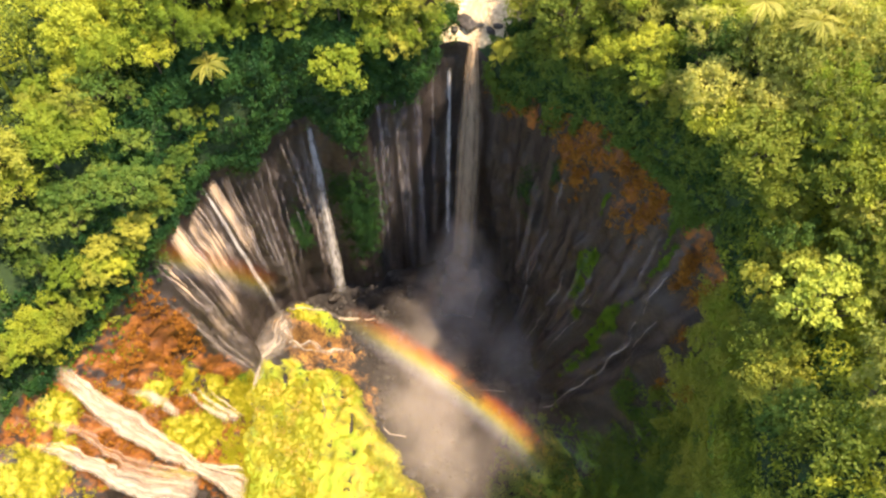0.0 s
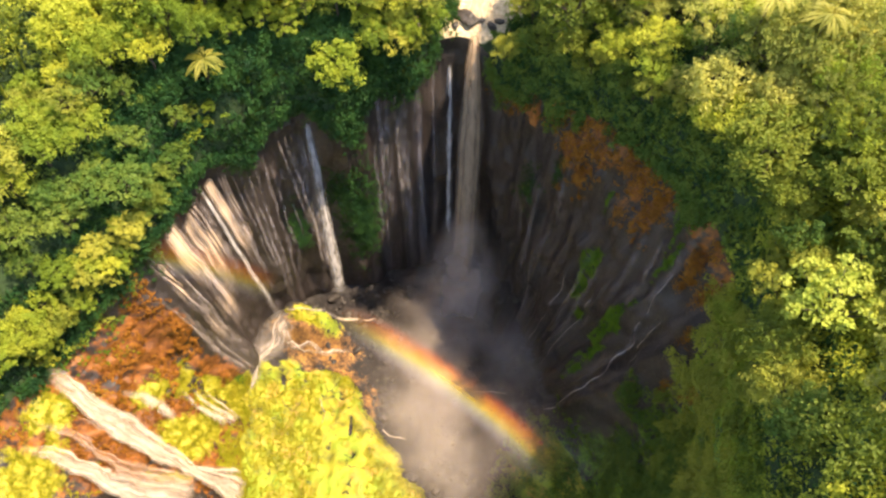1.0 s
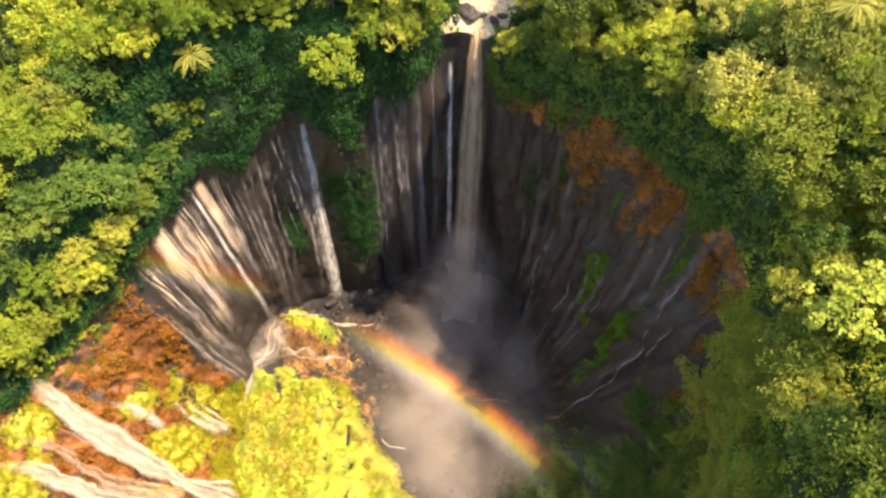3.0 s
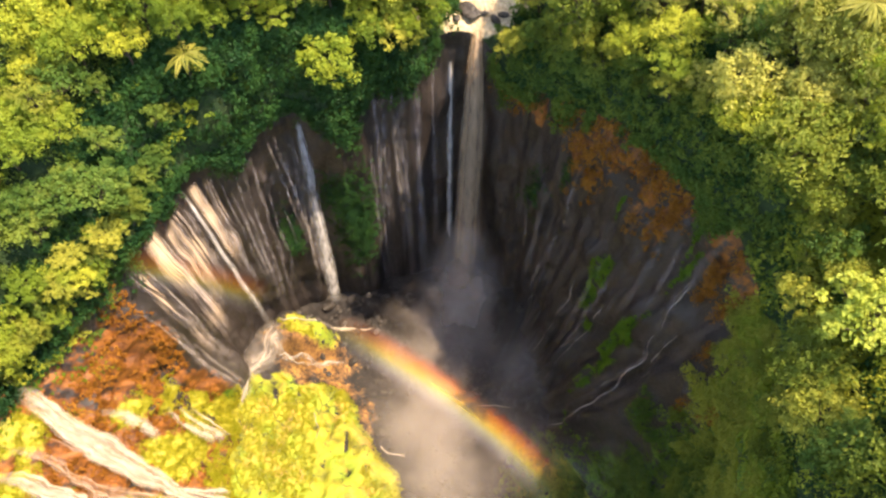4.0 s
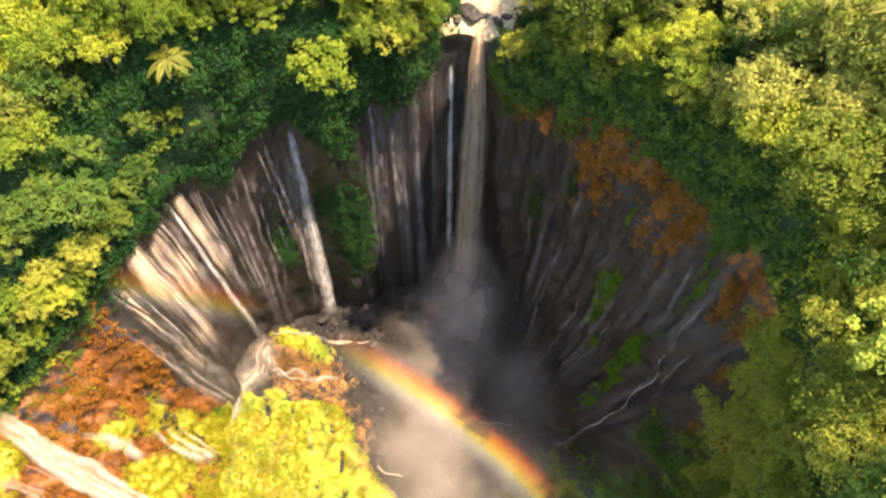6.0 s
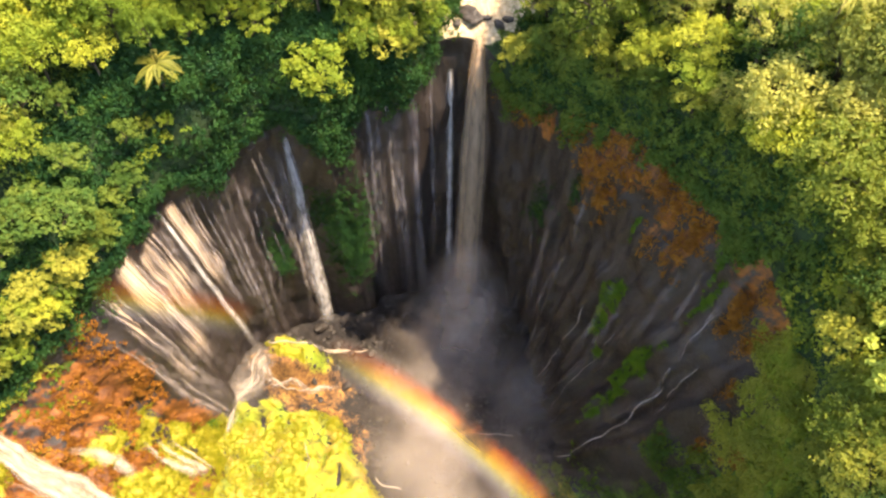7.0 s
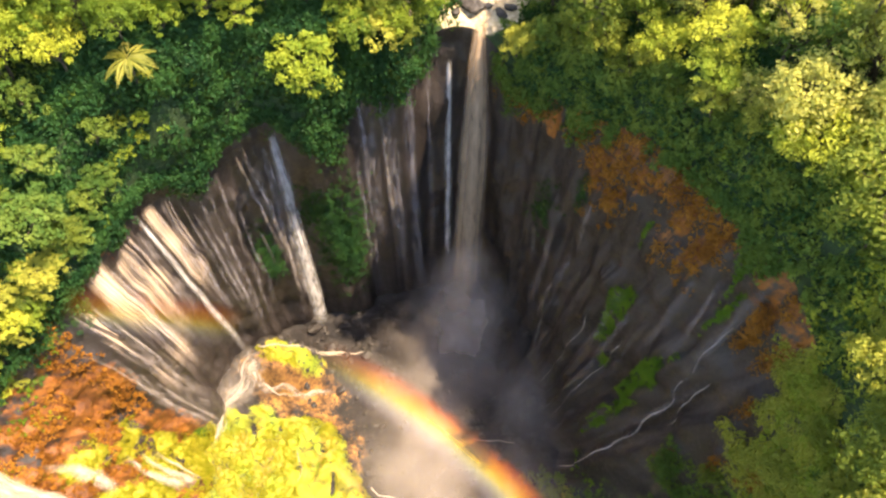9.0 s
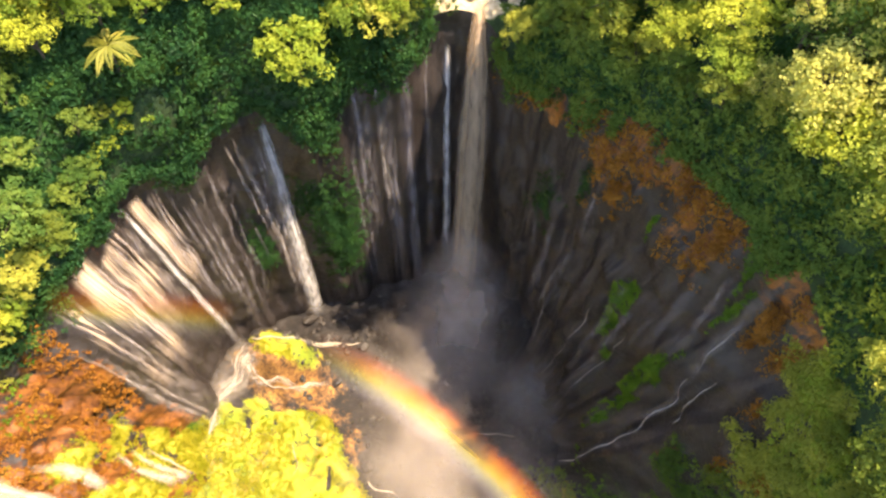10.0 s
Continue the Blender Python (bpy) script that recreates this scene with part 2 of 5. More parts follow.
def floor_material():
    m = Nodes("basin_floor")
    pos = m.add("NewGeometry").outputs["Position"]
    fine, mid, big = m.noise(pos, 1.1, 6.0, 0.6), m.noise(pos, 0.25, 4.0), m.noise(pos, 0.07, 3.0)
    grass = m.mix(m.ramp(big, (0.40, (0, 0, 0)), (0.62, (1, 1, 1))), m.ramp(mid, (0.3, (0.06, 0.07, 0.010)), (0.5, (0.21, 0.22, 0.016)), (0.7, (0.36, 0.34, 0.03))), m.ramp(mid, (0.3, (0.13, 0.12, 0.012)), (0.5, (0.34, 0.30, 0.022)), (0.7, (0.48, 0.41, 0.05))))
    wet = m.ramp(mid, (0.3, (0.008, 0.006, 0.006)), (0.55, (0.022, 0.017, 0.016)), (0.75, (0.055, 0.044, 0.040)))
    soil = m.ramp(m.mix(0.5, mid, fine), (0.35, (0.06, 0.030, 0.012)), (0.5, (0.22, 0.10, 0.03)), (0.65, (0.40, 0.21, 0.06)))
    k = m.math("MULTIPLY", m.math("SUBTRACT", m.math("ADD", m.attr("moss"), m.math("MULTIPLY", m.math("SUBTRACT", m.mix(0.5, mid, fine), 0.5), 1.6)), 0.5), 4.0, True)
    s = m.math("MULTIPLY", m.math("SUBTRACT", m.math("ADD", m.attr("rust"), m.math("MULTIPLY", m.math("SUBTRACT", m.mix(0.5, mid, fine), 0.5), 1.8)), 0.5), 2.5, True)
    # holes and cracks in the grass: shaded gaps painted as dark colour, no relief
    painted_hole = m.ramp(m.noise(pos, 0.30, 6.0, 0.62), (0.345, (1, 1, 1)), (0.375, (0, 0, 0)))
    grass = m.mix(m.ramp(m.noise(pos, 0.15, 5.0, 0.6), (0.52, (0, 0, 0)), (0.62, (0.8, 0.8, 0.8))), grass, (0.42, 0.26, 0.055))
    grass = m.mix(m.ramp(m.noise(m.add("VectorMath", {"operation": "ADD"}, i0=pos, i1=(40.0, 17.0, 0.0)).outputs[0], 0.12, 5.0, 0.6), (0.50, (0, 0, 0)), (0.60, (0.8, 0.8, 0.8))), grass, (0.22, 0.31, 0.025))
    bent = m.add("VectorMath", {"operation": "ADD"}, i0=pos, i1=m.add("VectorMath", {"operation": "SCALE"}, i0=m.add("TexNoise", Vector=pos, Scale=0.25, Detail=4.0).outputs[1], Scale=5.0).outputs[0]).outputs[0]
    painted_crack = m.add("TexVoronoi", {"feature": "DISTANCE_TO_EDGE"}, Vector=bent, Scale=0.17).outputs[0]
    painted_crack = m.math("MULTIPLY", m.ramp(painted_crack, (0.0, (1, 1, 1)), (0.035, (0, 0, 0))), m.ramp(m.noise(pos, 0.11, 2.0), (0.51, (0, 0, 0)), (0.57, (1, 1, 1))))
    painted_hole = m.math("MAXIMUM", painted_hole, painted_crack)
    grass = m.mix(painted_hole, grass, (0.035, 0.035, 0.010))
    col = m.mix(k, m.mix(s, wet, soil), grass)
    p = m.add("BsdfPrincipled", Base_Color=col, Roughness=0.8)
    b = m.add("Bump", Strength=0.7, Distance=0.5, Height=m.math("ADD", fine, mid))
    m.tree.links.new(b.outputs[0], p.inputs["Normal"])
    return m.finish(p.outputs[0])


def soil_material():
    m = Nodes("forest_ground")
    pos = m.add("NewGeometry").outputs["Position"]
    fine, big = m.noise(pos, 0.9, 6.0, 0.6), m.noise(pos, 0.05, 3.0)
    col = m.mix(big, m.ramp(fine, (0.3, (0.008, 0.020, 0.005)), (0.6, (0.024, 0.058, 0.012)), (0.8, (0.06, 0.10, 0.02))), (0.016, 0.036, 0.010))
    sand = m.math("MULTIPLY", m.math("SUBTRACT", m.math("ADD", m.attr("sand"), m.math("SUBTRACT", m.noise(pos, 0.25, 4.0), 0.5)), 0.4), 6.0, True)
    col = m.mix(sand, col, m.ramp(fine, (0.3, (0.30, 0.21, 0.12)), (0.55, (0.60, 0.47, 0.31)), (0.8, (0.74, 0.62, 0.46))))
    p = m.add("BsdfPrincipled", Base_Color=col, Roughness=0.9)
    b = m.add("Bump", Strength=0.8, Distance=0.6, Height=fine)
    m.tree.links.new(b.outputs[0], p.inputs["Normal"])
    return m.finish(p.outputs[0])


def bark_material(name="bark", dark=(0.03, 0.022, 0.014), light=(0.11, 0.085, 0.055)):
    m = Nodes(name)
    pos = m.add("TexCoord").outputs["Object"]
    n = m.noise(m.scaled(pos, (3, 3, 0.6)), 2.0, 5.0)
    p = m.add("BsdfPrincipled", Base_Color=m.ramp(n, (0.3, dark), (0.7, light)), Roughness=0.9)
    return m.finish(p.outputs[0])


def water_material(name, colour, cover, ragged, fine=2.2):
    """Falling water: white strands with gaps; u runs across and v down the fall in metres."""
    m = Nodes(name)
    uv = m.add("TexCoord").outputs["UV"]
    sep = m.add("SeparateXYZ", Vector=uv)
    strands = m.noise(m.scaled(uv, (fine, 0.05, 1)), 1.0, 5.0, 0.6)
    breaks = m.noise(m.scaled(uv, (1.0, 0.22, 1)), 1.0, 4.0, 0.6)
    across = m.math("SUBTRACT", 1.0, m.math("POWER", m.math("ABSOLUTE", m.math("SUBTRACT", m.math("MULTIPLY", m.attr("side"), 2.0), 1.0)), 1.15), True)
    body = m.math("ADD", m.math("MULTIPLY", m.math("SUBTRACT", strands, 0.5), ragged), m.math("MULTIPLY", m.math("SUBTRACT", breaks, 0.5), ragged * 0.7))
    alpha = m.math("MULTIPLY", m.math("MULTIPLY", m.math("ADD", body, cover, True), across), m.attr("fade"), True)
    col = m.mix(m.ramp(breaks, (0.35, (0, 0, 0)), (0.65, (1, 1, 1))), [c * 0.72 for c in colour], colour)
    up = m.add("VectorMath", {"operation": "NORMALIZE"}, i0=m.add("VectorMath", {"operation": "ADD"}, i0=m.add("NewGeometry").outputs["Normal"], i1=(0.0, 0.0, 0.7)).outputs[0]).outputs[0]
    d = m.add("BsdfPrincipled", Base_Color=col, Roughness=0.6, Normal=up)
    t = m.add("BsdfTranslucent", Color=col)
    w = m.add("MixShader", Fac=0.3, i1=d.outputs[0], i2=t.outputs[0]).outputs[0]
    return m.finish(m.add("MixShader", Fac=alpha, i1=m.add("BsdfTransparent").outputs[0], i2=w).outputs[0])


def sheet_material():
    """A wide, thin sheet of water: soft broad bands with finer threads, cream where it is thick."""
    m = Nodes("sheet_water")
    uv = m.add("TexCoord").outputs["UV"]
    bands = m.noise(m.scaled(uv, (0.30, 0.014, 1)), 1.0, 2.0, 0.45)
    threads = m.noise(m.scaled(uv, (1.5, 0.016, 1)), 1.0, 3.0, 0.5)
    patch = m.noise(m.scaled(uv, (0.10, 0.05, 1)), 1.0, 2.0, 0.5)
    body = m.math("ADD", m.math("MULTIPLY", m.math("SUBTRACT", bands, 0.5), 1.8), m.math("ADD", m.math("MULTIPLY", m.math("SUBTRACT", threads, 0.5), 2.2), m.math("MULTIPLY", m.math("SUBTRACT", patch, 0.5), 2.6)))
    across = m.math("SUBTRACT", 1.0, m.math("POWER", m.math("ABSOLUTE", m.math("SUBTRACT", m.math("MULTIPLY", m.attr("side"), 2.0), 1.0)), 2.2), True)
    alpha = m.math("MULTIPLY", m.math("MULTIPLY", m.math("ADD", body, 0.19, True), across), m.math("POWER", m.attr("fade"), 1.5), True)
    col = m.mix(m.ramp(patch, (0.40, (0, 0, 0)), (0.60, (1, 1, 1))), (0.52, 0.43, 0.41), (0.70, 0.52, 0.38))
    up = m.add("VectorMath", {"operation": "NORMALIZE"}, i0=m.add("VectorMath", {"operation": "ADD"}, i0=m.add("NewGeometry").outputs["Normal"], i1=(0.0, 0.0, 0.9)).outputs[0]).outputs[0]
    d = m.add("BsdfPrincipled", Base_Color=col, Roughness=0.6, Normal=up)
    t = m.add("BsdfTranslucent", Color=col)
    w = m.add("MixShader", Fac=0.3, i1=d.outputs[0], i2=t.outputs[0]).outputs[0]
    return m.finish(m.add("MixShader", Fac=alpha, i1=m.add("BsdfTransparent").outputs[0], i2=w).outputs[0])


def mist_material():
    m = Nodes("spray_mist")
    pos = m.add("NewGeometry").outputs["Position"]
    n = m.noise(pos, 0.055, 5.0, 0.55)
    alpha = m.math("MULTIPLY", m.attr("fade"), m.ramp(n, (0.25, (0.22,) * 3), (0.75, (0.95,) * 3)))
    up = m.add("CombineXYZ", X=0.2, Y=0.0, Z=0.98).outputs[0]
    d = m.add("BsdfDiffuse", Color=(0.78, 0.66, 0.60, 1), Normal=up)
    t = m.add("BsdfTranslucent", Color=(0.78, 0.66, 0.60, 1), Normal=up)
    w = m.add("MixShader", Fac=0.5, i1=d.outputs[0], i2=t.outputs[0]).outputs[0]
    return m.finish(m.add("MixShader", Fac=alpha, i1=m.add("BsdfTransparent").outputs[0], i2=w).outputs[0])


# the bow's light as plain surface colour, red outside to violet inside
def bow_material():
    m = Nodes("painted_rainbow")
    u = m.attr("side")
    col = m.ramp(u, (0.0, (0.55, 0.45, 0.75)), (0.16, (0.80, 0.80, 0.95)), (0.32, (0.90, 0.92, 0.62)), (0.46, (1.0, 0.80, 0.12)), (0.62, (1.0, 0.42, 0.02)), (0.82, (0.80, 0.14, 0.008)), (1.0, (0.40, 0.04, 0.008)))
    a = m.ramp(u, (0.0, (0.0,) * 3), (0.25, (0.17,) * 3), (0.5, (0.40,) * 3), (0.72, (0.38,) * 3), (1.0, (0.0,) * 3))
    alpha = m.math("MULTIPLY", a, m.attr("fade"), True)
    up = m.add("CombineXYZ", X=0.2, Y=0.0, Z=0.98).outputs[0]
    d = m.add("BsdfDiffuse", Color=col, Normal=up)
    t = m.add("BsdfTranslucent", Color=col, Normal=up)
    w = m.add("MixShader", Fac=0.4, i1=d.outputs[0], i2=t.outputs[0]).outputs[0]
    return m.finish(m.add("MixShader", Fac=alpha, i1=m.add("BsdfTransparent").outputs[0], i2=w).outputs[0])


def boulder_material():
    m = Nodes("boulder_rock")
    pos = m.add("NewGeometry").outputs["Position"]
    n = m.noise(pos, 1.4, 6.0, 0.6)
    p = m.add("BsdfPrincipled", Base_Color=m.ramp(n, (0.3, (0.015, 0.011, 0.010)), (0.6, (0.045, 0.035, 0.030)), (0.8, (0.10, 0.08, 0.07))), Roughness=0.6)
    b = m.add("Bump", Strength=0.6, Distance=0.2, Height=n)
    m.tree.links.new(b.outputs[0], p.inputs["Normal"])
    return m.finish(p.outputs[0])


BOULDER = boulder_material()
DRIFTWOOD = bark_material("dead_wood", (0.20, 0.15, 0.08), (0.48, 0.38, 0.22))
ROCK, FLOOR, SOIL, BARK = rock_material(), floor_material(), soil_material(), bark_material()
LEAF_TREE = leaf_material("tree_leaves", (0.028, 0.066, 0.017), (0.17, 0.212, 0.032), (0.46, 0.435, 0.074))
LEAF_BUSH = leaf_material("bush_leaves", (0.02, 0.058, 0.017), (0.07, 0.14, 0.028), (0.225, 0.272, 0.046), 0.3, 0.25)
# creeper green darkened and blued: the steep slope's shade is in the colour
LEAF_SHADE_CREEPER = leaf_material("shade_toned_creeper_leaves", (0.005, 0.024, 0.01), (0.012, 0.05, 0.017), (0.042, 0.112, 0.025), 0.2, 0.0)
LEAF_BRIGHT = leaf_material("grass_leaves", (0.075, 0.115, 0.01), (0.24, 0.245, 0.015), (0.4, 0.335, 0.034), 0.3, 0.2)
LEAF_MOSS = leaf_material("moss_leaves", (0.018, 0.06, 0.008), (0.07, 0.155, 0.013), (0.2, 0.3, 0.028), 0.2, 0.0)
LEAF_RUST = leaf_material("rusty_leaves", (0.055, 0.02, 0.006), (0.22, 0.08, 0.014), (0.48, 0.21, 0.038), 0.2, 0.1)
# yellow-green, lighter than the tree leaves: sunlit brightness put into the colour
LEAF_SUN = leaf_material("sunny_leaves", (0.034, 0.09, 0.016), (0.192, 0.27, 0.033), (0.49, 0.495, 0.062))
LEAF_DRY = leaf_material("olive_leaves", (0.04, 0.075, 0.022), (0.24, 0.26, 0.055), (0.58, 0.53, 0.128))
LEAF_LIME = leaf_material("lime_leaves", (0.10, 0.17, 0.03), (0.36, 0.43, 0.07), (0.55, 0.55, 0.10), 0.35, 0.0)
LEAF_PALM = leaf_material("palm_leaves", (0.09, 0.11, 0.02), (0.28, 0.27, 0.05), (0.52, 0.46, 0.12))
FALL = water_material("falling_water", (0.66, 0.62, 0.62), 0.72, 2.0, 2.0)
WISP = water_material("wisp_water", (0.52, 0.42, 0.37), 0.21, 1.3, 1.0)
SHEET = sheet_material()
FAN = water_material("fan_water", (0.64, 0.54, 0.46), 0.45, 2.4, 1.5)
HAZE = water_material("drifting_water", (0.46, 0.39, 0.38), 0.20, 1.3, 0.5)
WATER = water_material("white_water", (0.62, 0.54, 0.51), 0.26, 2.0, 1.6)
# sparse strands; their grey is white water darkened for the shaded walls
VEIL = water_material("thin_water", (0.46, 0.42, 0.46), 0.13, 1.4, 1.3)
MUDDY = water_material("silty_water", (0.45, 0.31, 0.20), 1.0, 1.4)
CASCADE = water_material("cascade_water", (0.66, 0.55, 0.44), 0.78, 1.6, 1.0)
TAN_CASCADE = water_material("tan_cascade_water", (0.58, 0.40, 0.29), 0.50, 2.6, 2.6)
RILL = water_material("rill_water", (0.62, 0.53, 0.47), 1.0, 1.0, 2.0)
SILT = water_material("river_water", (0.64, 0.53, 0.38), 0.7, 1.6)
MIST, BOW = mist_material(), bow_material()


# ---- mesh helpers ----
def mesh_from(name, verts, faces, mat, smooth=True, attrs=None, uv=None):
    me = bpy.data.meshes.new(name)
    verts = np.asarray(verts, np.float32)
    faces = np.asarray(faces, np.int32)
    me.vertices.add(len(verts))
    me.vertices.foreach_set("co", verts.ravel())
    n, k = faces.shape
    me.loops.add(n * k)
    me.loops.foreach_set("vertex_index", faces.ravel())
    me.polygons.add(n)
    me.polygons.foreach_set("loop_start", np.arange(0, n * k, k, dtype=np.int32))
    me.polygons.foreach_set("use_smooth", np.full(n, smooth))
    for key, values in (attrs or {}).items():
        me.attributes.new(key, "FLOAT", "POINT").data.foreach_set("value", np.asarray(values, np.float32).ravel())
    if uv is not None:
        layer = me.uv_layers.new(name="UVMap")
        layer.data.foreach_set("uv", np.asarray(uv, np.float32)[faces.ravel()].ravel())
    me.update(calc_edges=True)
    me.materials.append(mat)
    return me


def grid_faces(rows, cols, wrap=False):
    i = np.arange(rows - 1)[:, None]
    j = np.arange(cols if wrap else cols - 1)[None, :]
    j2 = (j + 1) % cols
    return np.stack([i * cols + j, i * cols + j2, (i + 1) * cols + j2, (i + 1) * cols + j], -1).reshape(-1, 4)


def part(name, me, parent, label=""):
    ob = new(name, me)
    ob.parent = parent
    return tagged(ob, label)


def unit(a):
    return a / np.maximum(np.linalg.norm(a, axis=-1, keepdims=True), 1e-9)


def leaf_mesh(name, pts, nrm, size, mat, rng, droop=0.25, narrow=0.30):
    """Folded leaf blades, each an island of two triangles, roughly facing along nrm."""
    n = len(pts)
    jitter = unit(np.asarray(nrm) + 0.42 * rng.normal(size=(n, 3)))
    side = unit(np.cross(jitter, rng.normal(size=(n, 3))))
    along = np.cross(side, jitter)
    s = np.asarray(size)[:, None]
    base = pts - along * s * 0.5
    tip = pts + along * s * 0.5 - np.array([0, 0, 1]) * s * droop
    left = pts + side * s * narrow + jitter * s * 0.10
    right = pts - side * s * narrow + jitter * s * 0.10
    verts = np.stack([base, left, tip, right], 1).reshape(-1, 3)
    k = np.arange(n)[:, None] * 4
    faces = np.concatenate([k + [0, 1, 2], k + [0, 2, 3]], 1).reshape(-1, 3)
    return mesh_from(name, verts, faces, mat, smooth=False)


def tube(points, radii, sides=6):
    """Vertices and quad faces of a tapered tube."""
    pts = np.asarray(points, float)
    verts = []
    for i, (p, r) in enumerate(zip(pts, radii)):
        d = unit(pts[min(i + 1, len(pts) - 1)] - pts[max(i - 1, 0)])
        a = unit(np.cross(d, [0.31, 0.95, 0.05]))
        b = np.cross(d, a)
        for k in range(sides):
            t = 2 * math.pi * k / sides
            verts.append(p + r * (math.cos(t) * a + math.sin(t) * b))
    return np.array(verts), grid_faces(len(pts), sides, True)


def joined(pieces):
    verts, faces, at = [], [], 0
    for v, f in pieces:
        verts.append(v)
        faces.append(f + at)
        at += len(v)
    return np.concatenate(verts), np.concatenate(faces)


# ---- the ground, the basin and the cliff ----
def spot(phi, v, p0, v0, sp, sv):
    d = (phi - p0 + 180) % 360 - 180
    return np.exp(-(d / sp) ** 2 - ((v - v0) / sv) ** 2)


# strength, bearing, height on the wall and spread of the rusty and the mossy patches
RUST_SPOTS = (
    (0.62, 66, 0.95, 7, 0.06), (0.8, 47, 0.95, 4, 0.06), (0.9, 40, 0.87, 4.2, 0.10), (0.8, 34, 0.92, 4, 0.08), (0.8, 28, 0.92, 4.5, 0.08), (0.85, 33, 0.80, 3.4, 0.07),
    (0.8, 20, 0.95, 3.4, 0.06), (0.9, 16, 0.88, 3.4, 0.09), (0.95, 10, 0.83, 3.2, 0.08), (0.75, 8, 0.90, 3, 0.07), (0.7, 11, 0.97, 4, 0.04),
    (1.0, -6.7, 0.92, 1.3, 0.06), (0.9, -7, 0.85, 1.0, 0.05), (1.0, -11, 0.89, 1.1, 0.06), (0.8, -25, 0.73, 2.0, 0.04), (0.6, -18, 0.45, 2, 0.10),
    (1.15, 187.5, 0.66, 5, 0.24), (1.0, 193, 0.80, 4, 0.13), (0.95, 204, 0.66, 2.5, 0.12), (1.0, 200, 0.5, 14, 0.9), (1.1, 185, 0.22, 4, 0.24), (0.5, 170, 0.95, 12, 0.06))
MOSS_SPOTS = (
    (0.9, 121, 0.46, 5, 0.16), (0.7, 126, 0.6, 3, 0.1), (0.6, 142, 0.46, 2.4, 0.09), (0.75, 54, 0.59, 4, 0.07), (0.7, 42.3, 0.76, 1.6, 0.04),
    (0.8, 17.4, 0.55, 2.0, 0.07), (0.75, 18.2, 0.40, 1.8, 0.07), (0.8, 11.3, 0.33, 1.2, 0.04), (0.85, -1.7, 0.46, 2.0, 0.09), (0.8, -2.4, 0.34, 1.7, 0.09), (0.9, -4, 0.21, 1.8, 0.06),
    (0.8, 21.3, 0.78, 0.8, 0.04), (0.9, 0.3, 0.89, 0.9, 0.06), (0.9, -1.8, 0.80, 0.9, 0.06))


def slope_lime(phi, v):
    """How far the sunlit south-western slope is overgrown with bright low plants."""
    phi = np.asarray(phi, float) % 360
    patches = ((1.2, 194.5, 0.57, 3.2, 0.07), (1.15, 189.5, 0.40, 3.2, 0.06), (1.3, 199.8, 0.32, 4.4, 0.17), (1.2, 187, 0.07, 6, 0.10), (1.2, 193, 0.22, 4.2, 0.13),
               (1.2, 201.5, 0.87, 4, 0.09), (1.2, 211, 0.86, 5, 0.14), (1.0, 208.6, 0.38, 1.2, 0.12), (0.9, 206, 0.80, 2.4, 0.06), (0.9, 203, 0.08, 7, 0.08), (1.1, 191, 0.44, 2.6, 0.05), (1.15, 187.5, 0.22, 2.4, 0.07), (1.2, 197, 0.22, 3.4, 0.12), (1.1, 202.5, 0.30, 3.0, 0.10))
    return np.maximum.reduce([k * spot(phi, v, *at) for k, *at in patches])


def build_cliff():
    phi = np.linspace(0, 360, 960, endpoint=False)[None, :]
    v = np.linspace(0, 1, 84)[:, None]
    x, y, z = wall_at(phi, v)
    phi2, v2 = np.broadcast_arrays(phi, v)
    band = np.clip((phi2 + 180) % 360 - 180, -20, 75)
    low = 0.90 + 0.07 * wobble(band / 3.5, 0, 0, 111, 3)
    rust = np.maximum.reduce([0.62 * np.clip((v2 - low) / 0.05, 0, 1) * np.clip((band + 14) / 3, 0, 1) * np.clip((70 - band) / 6, 0, 1)] + [k * spot(phi2, v2, *at) for k, *at in RUST_SPOTS])
    moss = np.maximum.reduce([slope_lime(phi2, v2), 1.0 * ((phi2 > 219) & (phi2 < 325)), 0.9 * spot(phi2, v2, -30, 0.7, 8, 0.5), 0.85 * spot(phi2, v2, -31, 0.12, 11, 0.22)] + [k * spot(phi2, v2, *at) for k, *at in MOSS_SPOTS])
    uv = np.stack([phi2 * 0.87, z], -1).reshape(-1, 2)
    me = mesh_from("cliff", np.stack([x, y, z], -1).reshape(-1, 3), grid_faces(84, 960, True)[:, ::-1], ROCK, True, {"rust": rust, "moss": moss, "lime": ((phi2 > 184) & (phi2 < 226)) * 1.0}, uv)
    return tagged(new("cliff", me), "dark wet rock wall with rust stains and moss", "cliff", kind="structure")


